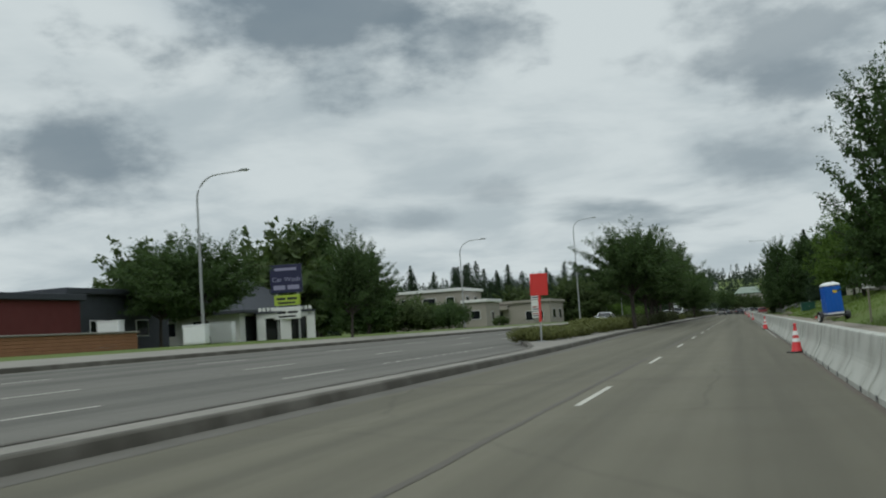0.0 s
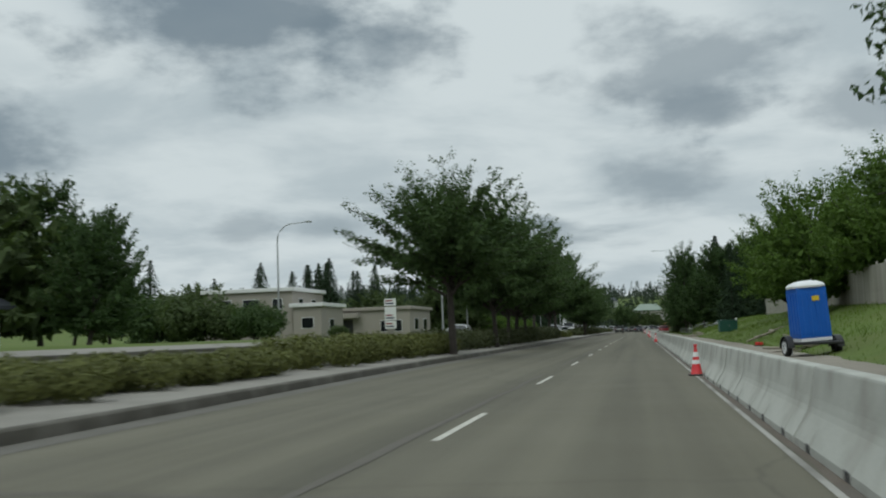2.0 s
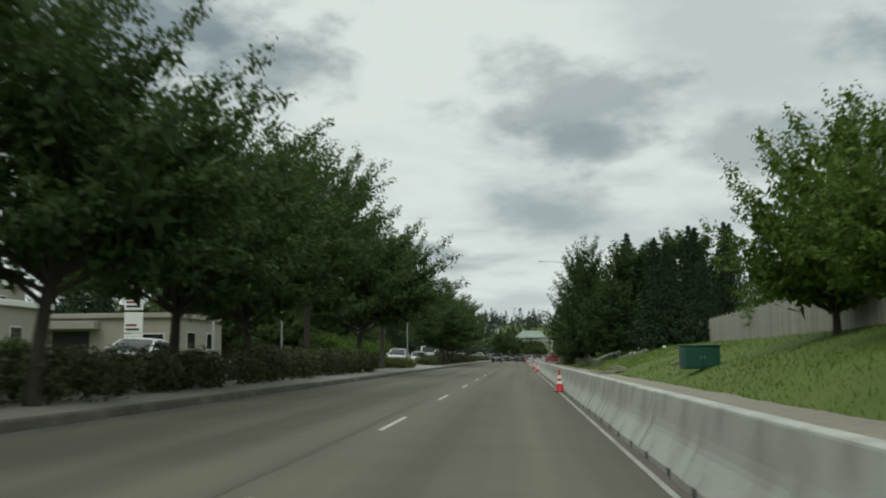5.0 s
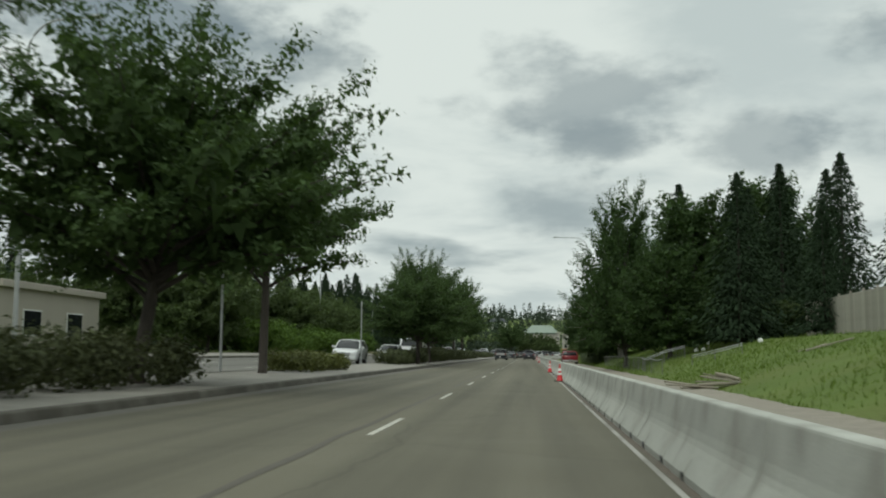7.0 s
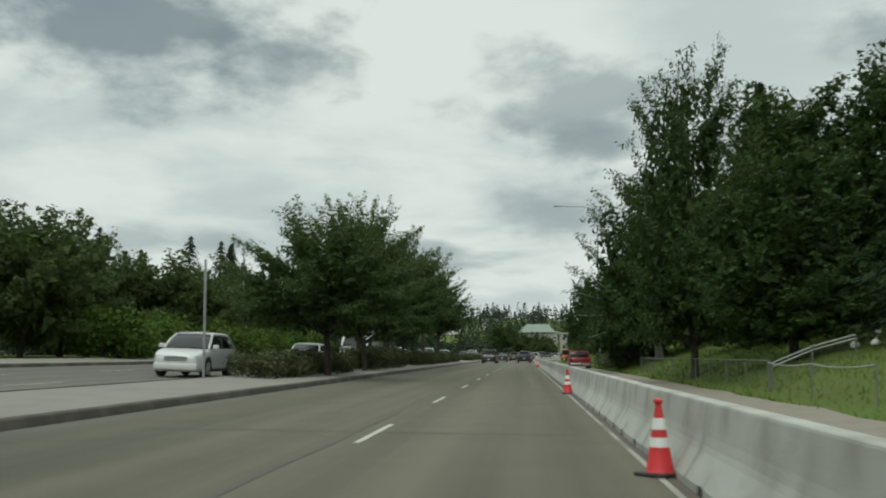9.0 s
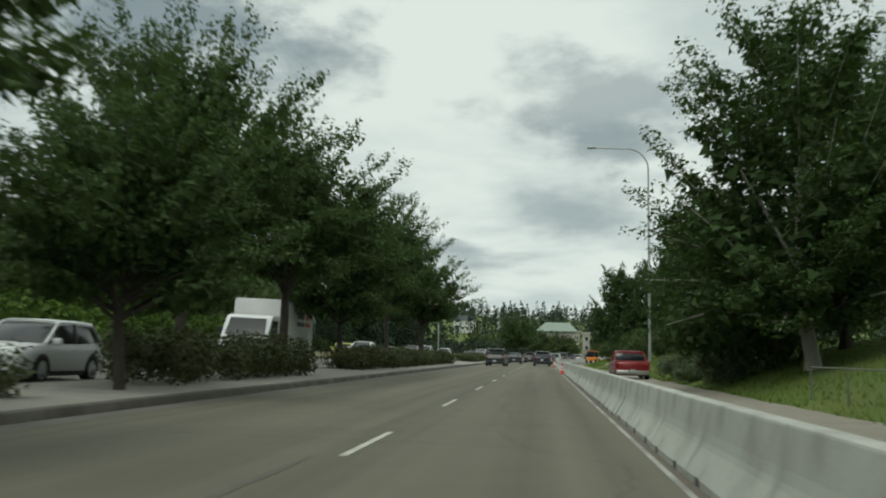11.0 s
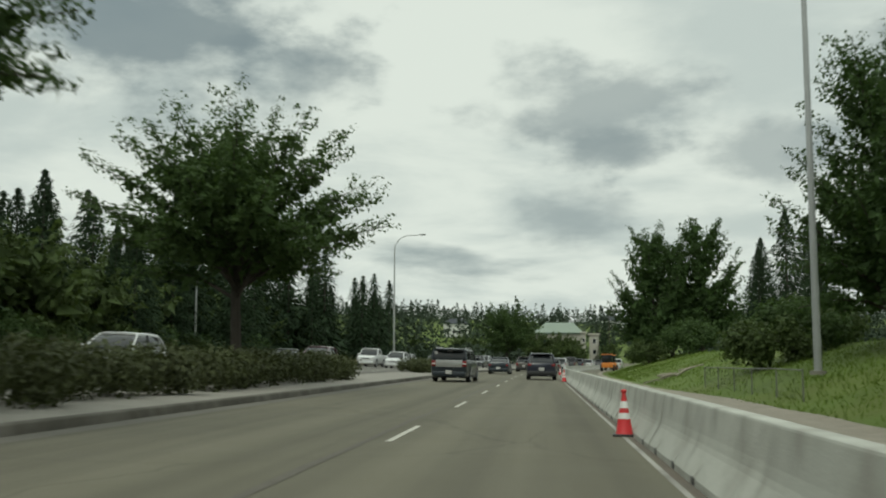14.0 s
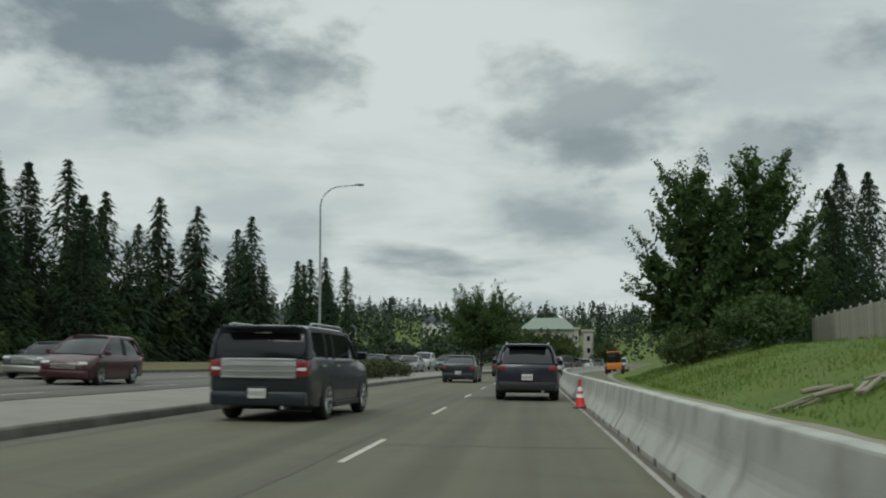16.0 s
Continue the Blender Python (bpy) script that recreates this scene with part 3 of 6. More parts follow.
def shrub(name, seed, rx, ry, h, count, mat, size=0.10, lobes_n=14):
    rng = np.random.default_rng(seed)
    root = new(name)
    lob = []
    for i in range(lobes_n):
        a, q = rng.random() * math.tau, math.sqrt(rng.random()) * 0.8
        z = h * (0.25 + 0.5 * rng.random() * (1 - 0.5 * q))
        lob.append((math.cos(a) * q * rx, math.sin(a) * q * ry, z, rx * 0.34, ry * 0.34, h * 0.30))
    for i in range(4):
        bm = new_bm()
        a = rng.random() * math.tau
        tube(bm, [(0.1 * math.cos(a), 0.1 * math.sin(a), -0.2), (rx * 0.3 * math.cos(a), ry * 0.3 * math.sin(a), h * 0.5)], [0.03, 0.012], 5)
        part("stem", bm, BARK, root)
    part("foliage", tris_mesh("foliage", leaf_cloud(rng, lob, count, size)), mat, root)
    return root


def stand(proto, x, y, scale=1.0, turn=0.0, label="", category="", group="", sz=None, lift=0.0):
    """Sets a copy of a prototype on the ground."""
    s = scale
    m = Matrix.Translation((x, y, height(x, y) + lift)) @ Matrix.Rotation(turn, 4, "Z") @ Matrix.Diagonal((s, s, sz or s, 1))
    ob = copy_thing(proto, m)
    ob.matrix_basis = m
    return tagged(ob, label, category, group)


def drop_proto(ob):
    for o in [*ob.children_recursive, ob]:
        bpy.data.objects.remove(o)


rt = random.Random(11)
ELM = [broadleaf("elm_tree", 21 + i, 9.0, 5.1, 30000, LEAF[0], trunk_h=0.24, size=0.078, boughs=52, base=0.27, thick=1.15) for i in range(3)]
TALL = [broadleaf("elm_tree", 31 + i, 11.0, 5.2, 32000, LEAF[0], trunk_h=0.34, size=0.078, boughs=50, base=0.38, thick=1.15) for i in range(2)]
LABEL_ELM = "leafy dark green elm with spreading crown on the median"
for i, (x, y, s, sz) in enumerate(((-7.8, 90.0, 0.88, 1.0), (-8.2, 98.0, 0.85, 0.95), (-8.6, 106, 0.92, 0.9), (-8.7, 113.5, 0.95, 0.95), (-9.1, 137.5, 1.14, 1.08),
                                   (-8.0, 187.5, 0.95, 0.82), (-8.3, 199, 0.75, 0.75), (-9.7, 217.0, 0.98, 0.91), (-9.8, 228.3, 0.90, 1.06), (-4.9, 364.0, 0.98, 1.02))):
    stand(TALL[0] if y == 217.0 else ELM[i % 3], x, y, s, rt.random() * 6.28, LABEL_ELM, "tree", "elms on the median", sz=sz, lift=0.1)
for i, (x, y, s, sz) in enumerate(((-7.4, 74.3, 0.84, 0.74), (-9.3, 240.0, 0.82, 0.98), (-9.6, 260.0, 0.98, 0.86), (-9.2, 124.5, 0.78, 1.0), (-9.3, 149.4, 0.86, 0.95), (-9.9, 206.5, 0.84, 0.98))):
    stand(TALL[i % 2], x, y, s, rt.random() * 6.28, "tall elm with a high dark crown on the median", "tree", "elms on the median", sz=sz, lift=0.1)
for i, (x, y, s, sz) in enumerate(((-38, 67.5, 1.02, 0.98), (-44.2, 71, 0.9, 1.0), (-50, 80.5, 1.1, 1.0), (-24.2, 61.5, 0.58, 0.82))):
    stand(ELM[(i + 1) % 3], x, y, s, rt.random() * 6.28, "broad dark green tree beside a street lamp", "tree", "roadside trees", sz=sz)
LIGHT = [broadleaf("maple_tree", 41 + i, 9.0, 4.9, 22000, LEAF[1], trunk_h=0.12, size=0.098, upright=0.55, boughs=58, base=0.15, thick=1.5, filled=0.16, limb_every=2) for i in range(2)]
for i, (x, y, s, sz) in enumerate(((11, 100, 0.98, 0.98), (14, 92, 1.0, 0.95), (15.5, 108, 1.05, 1.05), (12.5, 113, 0.85, 0.8), (19, 119, 1.05, 0.95), (21, 104, 1.1, 1.1), (24, 130, 1.0, 0.85), (12.5, 122.5, 0.98, 1.08), (17.5, 148, 0.75, 0.5), (20.5, 156, 0.85, 0.55), (18, 139, 0.8, 0.5))):
    stand(LIGHT[i % 2], x, y, s, rt.random() * 6.28, "light green bushy tree on the grass bank", "tree", "trees on the bank", sz=sz)
POP = [broadleaf("poplar_tree", 61 + i, 13.0, 4.6, 32000 if i % 2 else 17000, LEAF[2], bark=BIRCH if i == 1 else BARK, trunk_h=0.14, size=0.085 if i % 2 else 0.13, upright=0.6, boughs=64, base=0.06, thick=1.55, filled=0.16, limb_every=2) for i in range(4)]
for i, (x, y, s, sz) in enumerate(((8.2, 52, 0.98, 1.02), (13, 60, 0.9, 0.85), (6.9, 188.5, 0.76, 1.07), (9.2, 182, 0.8, 0.6), (12.5, 194, 1.1, 0.95), (14, 203, 1.15, 1.0), (17.2, 194, 1.1, 1.0), (20.5, 200, 1.1, 1.05), (8.8, 214, 1.25, 1.02), (8.6, 228, 0.8, 0.62), (11.6, 220, 1.15, 1.0),
                                   (10.2, 246, 0.85, 0.82), (13.5, 254, 0.9, 0.9), (12.2, 264.5, 0.92, 0.9), (14.8, 268, 0.95, 0.9), (10.6, 331, 0.95, 1.08), (16.0, 333.0, 1.05, 1.08), (13.4, 336.0, 1.0, 1.0), (-46, 106, 1.1, 1.08), (-36, 96, 0.8, 0.7), (-63.5, 148, 1.1, 1.35), (-70, 151, 1.1, 1.3))):
    stand(POP[1 if y == 214 else (i % 2) * 2 if y not in (188.5, 220, 52, 264.5) else 3], x, y, s, rt.random() * 6.28, "tall leafy poplar with an uneven dense crown", "tree", "poplars", sz=sz)
DULL = [broadleaf("ash_tree", 81 + i, 8.5, 4.6, 3800, LEAF[3], trunk_h=0.12, size=0.25, boughs=40, base=0.06, thick=1.9, twigs=3, filled=0.10, limb_every=3) for i in range(2)]
DULL.append(broadleaf("ash_tree", 88, 8.5, 4.6, 10000, LEAF[3], trunk_h=0.12, size=0.16, boughs=46, base=0.05, thick=1.8, twigs=4, filled=0.14, limb_every=3))
for i in range(40):
    y = 130 + i * 7.5 + rt.uniform(-3, 3)
    x = -33 - rt.random() * 16 - (3 if y > 280 else 0)
    if y < 185 and x > -52:
        x -= 22
    s = rt.uniform(0.8, 1.15)
    stand(DULL[i % 2], x, y, s, rt.random() * 6.28, "dull green roadside tree in a dense row", "tree", "row of trees across the road", sz=s * rt.uniform(0.8, 1.05))
for x, y, s in ((22, 262, 1.2), (23, 240, 1.2), (-46, 100, 1.55), (-52, 108, 1.6), (-58, 90, 1.4), (-6, 470, 0.7), (-11, 480, 0.8), (-15, 462, 0.7), (-2, 490, 0.7), (-20, 474, 0.8), (-9, 500, 0.9), (-30, 468, 0.8), (3.0, 478, 0.6), (6.8, 480, 0.62), (9.6, 484, 0.5), (-3.2, 497, 0.95), (1.0, 498, 0.9), (4.8, 499, 0.92), (8.2, 496, 0.8), (17.5, 492, 0.7), (-28, 201, 1.12), (-29, 208, 1.1), (-31, 193, 1.1), (-30, 217, 1.0), (-27.5, 222, 1.0), (-27, 230, 0.95), (-28, 238, 1.0), (-27, 246, 0.9), (-28, 254, 0.95), (-29, 262, 1.0), (-28.5, 270, 0.95), (-31, 250, 1.05), (-32, 266, 1.1), (-33, 290, 1.1), (-34, 300, 1.0), (-35, 312, 1.1)):
    stand(DULL[2 if -32 < x < -20 and 190 < y < 275 else int(y) % 2], x, y, s, rt.random() * 6.28, "dull green roadside tree in a dense row", "tree", "row of trees across the road")
for o in ELM + TALL + LIGHT + POP + DULL:
    drop_proto(o)

SPR = [conifer("spruce_tree", 101 + i, 13.4, 4.2, 8500 if i < 3 else 1900, 0.56 if i < 3 else 1.15) for i in range(6)]
spots = [(12.6, 200, 1.02), (12.6, 176.5, 0.86), (14.2, 181, 0.82), (17.2, 185, 1.0), (19.5, 179, 0.95), (16.0, 171, 0.62), (22, 174, 0.95), (24, 168, 1.0), (19, 192, 1.05), (27, 162, 1.05), (21, 160, 0.85), (23.5, 196, 1.1), (30, 170, 1.1),
         (34.8, 377, 1.5), (40, 384, 1.5), (16.2, 500, 0.85), (26, 352, 1.0), (31, 345, 1.05), (24, 344, 0.85)]
for i in range(34):
    y = 285 + i * 4.6 + rt.uniform(-1.5, 1.5)
    spots.append((-38 - rt.random() * 9 + 0.06 * (y - 300), y, rt.uniform(0.9, 1.35)))
for i in range(22):
    spots.append((-44 - rt.random() * 22, 190 + i * 4.5, rt.uniform(0.8, 1.1)))
for i in range(12):
    spots.append((-62 - rt.random() * 50, 205 + rt.random() * 70, rt.uniform(0.7, 1.2)))
for i in range(24):
    spots.append((-31 - rt.random() * 7, 276 + i * 2.6, rt.uniform(0.7, 1.0)))
for i in range(16):
    spots.append((-33 - rt.random() * 8 + 0.03 * i * i, 340 + i * 5.0, rt.uniform(0.7, 1.0)))
for i in range(10):
    spots.append((24 + rt.random() * 14, 100 + i * 7, rt.uniform(0.8, 1.1)))
for i, (x, y, s) in enumerate((x, y, s * 0.9 if x > 10 and y < 200 else s) for x, y, s in spots):
    stand(SPR[i % 3 if (x > 0 and y < 400) or (-39 < x and 270 < y < 335) else 3 + i % 3], x, y, s, rt.random() * 6.28, "tall dark green spruce with drooping boughs", "tree", "spruces")
for o in SPR:
    drop_proto(o)


def hedge_row(y0, y1, u0, u1, h, seed, mat, label, dens=560, leaf=0.070, rough=0.92):
    rng = np.random.default_rng(seed)
    ln = y1 - y0
    lob = []
    for i in range(int(ln / 0.28)):
        y = y0 + 0.4 + (ln - 0.8) * (i + 0.5) / int(ln / 0.28)
        u = u0 + (u1 - u0) * rng.random()
        z = height(u + bend(y), y)
        hh = h * (rough + (1.15 - rough) * rng.random())
        lob.append((u + bend(y), y, z + 0.15 + hh * 0.45, (u1 - u0) * 0.27, 0.55, hh * 0.47))
    root = thing("hedge", pose(0, 0, 0), label, "hedge", "median hedges")
    lob.sort(key=lambda q: q[1])
    n = max(int(ln / 4), 1)
    for k in range(n):
        some = lob[k * len(lob) // n:(k + 1) * len(lob) // n]
        part("hedge_bush", tris_mesh("hedge_bush", leaf_cloud(rng, some, int(ln / n * (u1 - u0) * dens), leaf)), mat, root)


HEDGE_GRASSY = material("hedge_grassy", (0.105, 0.115, 0.036), 0.7, island=0.4, translucent=0.15, spec=0.2)
HEDGE_DARK = material("hedge_dark", (0.060, 0.070, 0.031), 0.7, island=0.4, translucent=0.15, spec=0.2)
hedge_row(43.6, 58, -9.9, -7.9, 0.62, 1, HEDGE_GRASSY, "low straggly yellow-green hedge on the median", 2000, 0.042)
hedge_row(58, 78, -9.9, -7.9, 0.9, 2, HEDGE_GRASSY, "low straggly yellow-green hedge on the median", 1400, 0.049)
hedge_row(78, 112, -9.9, -8.0, 1.05, 3, HEDGE_DARK, "dark brownish green hedge under median trees")
hedge_row(112, 140, -9.9, -8.2, 1.25, 4, HEDGE_DARK, "dark brownish green hedge under median trees")
hedge_row(180, 196, -10.0, -8.2, 1.0, 5, HEDGE_DARK, "dark clipped hedge beside the kerb")
hedge_row(201, 216, -10.1, -8.2, 1.4, 6, HEDGE_DARK, "dark clipped hedge beside the kerb")
hedge_row(226, 274, -10.1, -8.2, 1.2, 7, HEDGE_DARK, "dark clipped hedge beside the kerb")
hedge_row(152, 161, -10.1, -8.4, 0.8, 12, HEDGE_GRASSY, "tall yellow-green grassy clump on the median")
hedge_row(300, 328, -10.1, -8.2, 1.05, 9, HEDGE_DARK, "dark clipped hedge beside the kerb")

PALELEAF = material("leaf_pale", (0.13, 0.16, 0.095), 0.7, island=0.35, translucent=0.2, spec=0.1)
BUSH = [shrub("bush", 201 + i, 2.6, 2.6, 3.2, 5000, (LEAF[0], LEAF[3], LEAF[1], PALELEAF)[i], 0.125) for i in range(4)]
for i, (x, y, s, lab) in enumerate(((13.4, 323, 1.15, "wide dark bush under poplars on the bank"), (10.0, 326.5, 0.9, "wide dark bush under poplars on the bank"), (7.6, 218.5, 1.3, "rounded bush at the edge of the bank"), (9.5, 224, 1.4, "rounded bush at the edge of the bank"),
                                    *[(u, y, q, "low pale grey-green shrub by the gravel") for u, y, q in ((6.7, 218.5, 0.42), (6.9, 222.0, 0.5), (6.5, 225.8, 0.44), (6.9, 229.6, 0.46), (6.7, 233.0, 0.42))], (9.2, 272, 0.8, "dark bush behind the mesh fence"), (11.0, 274, 0.9, "dark bush behind the mesh fence"), (12.8, 277, 0.9, "dark bush behind the mesh fence"), *[(u, y, q, "dark brush under the roadside trees") for u, y, q in ((13.2, 187, 1.0), (15.6, 181.5, 1.0), (11.4, 194, 0.95), (12.0, 201, 1.0), (17.2, 188, 1.2))],
                                    (-41, 128, 1.4, "round shrub before a low building"), (-36, 126, 1.3, "round shrub before a low building"), (-40, 137, 1.3, "round shrub before a low building"), (-47, 136, 1.3, "round shrub before a low building"), (-44, 130, 1.9, "round shrub before a low building"),
                                    (-52, 134, 1.8, "round shrub before a low building"), (-34.5, 148, 0.55, "round shrub before a low building"), (-24.8, 214, 1.2, "rounded bush beside the far pavement"), (-24.5, 221, 1.0, "rounded bush beside the far pavement"), (-24.6, 228, 1.3, "rounded bush beside the far pavement"), (-25, 243, 1.1, "rounded bush beside the far pavement"), (-24.8, 205, 1.2, "rounded bush beside the far pavement"), (-25.4, 252, 1.1, "rounded bush beside the far pavement"), (-25.6, 261, 1.2, "rounded bush beside the far pavement"), (-25.2, 236, 1.1, "rounded bush beside the far pavement"), *[(-31.5 - 2.2 * rt.random(), 277 + 4.6 * k, 0.75 + 0.4 * rt.random(), "dark brush at the foot of the spruces") for k in range(15)])):
    stand(BUSH[3 if "grey-green" in lab else 2 if "far pavement" in lab else i % 2], x, y, s, rt.random() * 6.28, lab, "bush", "bushes")
for o in BUSH:
    drop_proto(o)


def grass_tufts():
    """Tufts on the bank beside the closed lane."""
    rng = np.random.default_rng(9)
    n = 80000
    y = 40 + rng.random(n) ** 0.9 * 300
    u = 5.9 + rng.random(n) ** 1.3 * 8
    clump = np.array([noise.noise((a * 0.22, b * 0.14, 7)) for a, b in zip(u, y)])
    keep = clump > 0.35 * rng.normal(size=n) - 0.1
    y, u = y[keep], u[keep]
    n = len(y)
    z = np.array([height(a + bend(b), b) for a, b in zip(u, y)])
    x = u + np.array([bend(b) for b in y])
    base = np.stack([x, y, z - 0.06], 1)
    ang = rng.random(n) * math.tau
    w = np.stack([np.cos(ang), np.sin(ang), np.zeros(n)], 1) * (0.012 + 0.012 * rng.random(n))[:, None]
    tip = rng.normal(scale=0.05, size=(n, 3))
    tip[:, 2] = 0.07 + 0.13 * rng.random(n) ** 2
    q = np.stack([base - w, base + w, base + tip + w * 0.2, base + tip - w * 0.2], 1)
    tagged(part("grass_tufts", quads_mesh("grass_tufts", q), BLADES), "tufts of rough green grass on the bank", "grass", kind="stuff")


grass_tufts()


def far_woods():
    """Woods on the hills far ahead: crowns of leaf clumps and narrow conifers, too far to count."""
    rng = np.random.default_rng(15)
    quads = []
    for i in range(2100):
        y = 455 + rng.random() ** 0.9 * 800
        x = (rng.random() - 0.5) * 0.95 * y + bend(y) * 0.5 - 40
        if (abs(x - bend(y) + 3) < 19 and y < 505) or (-1 < x < 24 and y < 530):
            continue
        z = height(x, y)
        con = rng.random() < 0.55
        h = (9 + 7 * rng.random()) if con else (6 + 4 * rng.random())
        m = 75
        f = rng.random(m) ** 1.25
        r = (h * 0.2 * (1 - f) + 0.2) if con else h * 0.5 * np.sqrt(np.maximum(1 - (2 * f - 1) ** 2, 0.02))
        a = rng.random(m) * math.tau
        c = np.stack([x + np.cos(a) * r, y + np.sin(a) * r, z + f * h], 1)
        s = 0.40 + 0.42 * rng.random(m)
        d1 = rng.normal(size=(m, 3))
        d1 /= np.linalg.norm(d1, axis=1)[:, None]
        d2 = np.cross(d1, rng.normal(size=(m, 3)))
        d2 /= np.linalg.norm(d2, axis=1)[:, None]
        d1 *= s[:, None]
        d2 *= s[:, None] * 0.8
        quads.append(np.stack([c - d1, c + d1 * 0.7 + d2, c + d1 * 0.7 - d2], 1))
    for i in range(260):  # low growth along the edge of the woods
        y = 446 + rng.random() * 34
        x = -130 + rng.random() * 210
        if abs(x - bend(y) + 3) < 19:
            continue
        m, h = 90, 2.4 + 1.8 * rng.random()
        f, a = rng.random(m), rng.random(m) * math.tau
        r = h * 0.9 * np.sqrt(np.maximum(1 - f * f, 0.02)) * np.sqrt(rng.random(m))
        c = np.stack([x + np.cos(a) * r, y + np.sin(a) * r, height(x, y) + f * h], 1)
        d1 = rng.normal(size=(m, 3))
        d1 *= (0.42 / np.linalg.norm(d1, axis=1))[:, None]
        d2 = np.cross(d1, rng.normal(size=(m, 3)))
        d2 *= (0.32 / np.linalg.norm(d2, axis=1))[:, None]
        quads.append(np.stack([c - d1, c + d1 * 0.7 + d2, c + d1 * 0.7 - d2], 1))
    tagged(part("far_woods", tris_mesh("far_woods", np.concatenate(quads)), HAZED_LEAF), "mixed woods on the distant hills, with haze put into their colour", "woods", kind="stuff")


far_woods()


# ---------------------------------------------------------------- street furniture
def barrier_mesh(ln=3.1):
    """Safety-shape concrete barrier with chamfered top and two slots through its foot."""
    half = [(0.30, 0.0), (0.30, 0.075), (0.205, 0.235), (0.168, 0.30), (0.148, 0.35), (0.128, 0.43), (0.085, 0.685), (0.078, 0.702), (0.058, 0.71)]
    prof = [(-x, z) for x, z in half] + half[::-1]
    bm = new_bm()
    cuts = [0.010, 0.62, 0.62, 0.82, 0.82, ln - 0.82, ln - 0.82, ln - 0.62, ln - 0.62, ln - 0.010]
    rings = []
    for i, y in enumerate(cuts):
        slot = i in (2, 3, 6, 7)
        rings.append([(x, y, max(z, 0.085 if slot and z < 0.08 else 0.0)) if not (slot and abs(z - 0.075) < 1e-6) else (x, y, 0.086) for x, z in prof])
    loft(bm, rings, closed=True)
    bmesh.ops.recalc_face_normals(bm, faces=bm.faces)
    me = bpy.data.meshes.new("barrier_body")
    bm.to_mesh(me)
    bm.free()
    me.materials.append(BARRIER)
    return me


def barriers():
    ln = 3.1
    me = barrier_mesh(ln)
    bl = new_bm()
    tube(bl, [(0.0, 0.0, 0.05), (0.0, 0.0, 0.69)], [0.022, 0.022], 8)
    bmesh.ops.recalc_face_normals(bl, faces=bl.faces)
    loop = bpy.data.meshes.new("lifting_pin")
    bl.to_mesh(loop)
    bl.free()
    loop.materials.append(STEEL)
    # solid black block filling each foot slot, in place of the shade inside it
    bl = new_bm()
    box(bl, -0.304, 0.304, -0.085, 0.085, 0.0, 0.088, 0.01)
    bmesh.ops.recalc_face_normals(bl, faces=bl.faces)
    slot = bpy.data.meshes.new("foot_slot")
    bl.to_mesh(slot)
    bl.free()
    slot.materials.append(BLACK)
    y = -12.0
    rnd = random.Random(3)
    while y < 420:
        u = BAR_X + 0.30 + rnd.uniform(-0.012, 0.012)
        x0, x1 = u + bend(y), u + bend(y + ln)
        t = thing("concrete_barrier", Matrix.Translation((x0, y, height(x0, y))) @ Matrix.Rotation(-math.atan2(x1 - x0, ln), 4, "Z"), "pale grey precast concrete barrier with stained foot", "barrier", "row of concrete barriers")
        part("barrier_body", me, None, t)
        part("connector_pin", loop, None, t)
        for k in (0.72, ln - 0.72):
            o = part("foot_slot", slot, None, t)
            o.location = (0, k, 0)
        y += ln


barriers()


def cone(y, x=1.22, lean=(0, 0)):
    z = height(x, y)
    t = thing("traffic_cone", pose(x, y, z, lean[0], lean[1], random.Random(int(y)).uniform(0, 90)) @ Matrix.Diagonal((0.88, 0.88, 0.88, 1)), "orange traffic cone with two white reflective bands", "traffic cone", "traffic cones")
    bm = new_bm()
    box(bm, -0.20, 0.20, -0.20, 0.20, 0.0, 0.045, 0.02, 2)
    part("base", bm, BLACK, t, "black rubber base")
    bm = new_bm()
    seg = [(0.045, 0.155), (0.07, 0.14), (0.30, 0.104), (0.71, 0.036), (0.735, 0.034), (0.735, 0.02)]
    tube(bm, [(0, 0, z0) for z0, r in seg], [r for z0, r in seg], 20)
    part("cone_body", bm, CONE, t)
    for a, b in ((0.30, 0.40), (0.48, 0.60)):
        bm = new_bm()
        rr = lambda q: 0.104 + (q - 0.30) / 0.41 * (0.036 - 0.104) + 0.004
        tube(bm, [(0, 0, a), (0, 0, b)], [rr(a), rr(b)], 20, cap=False)
        part("reflective_band", bm, REFLECT, t)
    bm = new_bm()
    tube(bm, [(0, 0, 0.735), (0, 0, 0.76), (0, 0, 0.785), (0, 0, 0.80)], [0.03, 0.05, 0.05, 0.02], 14)
    part("grip", bm, CONE, t)


for y in (25.9, 57.5, 113.8, 156.0, 176.0, 244.5, 288, 322):
    cone(y, 1.22 + bend(y))


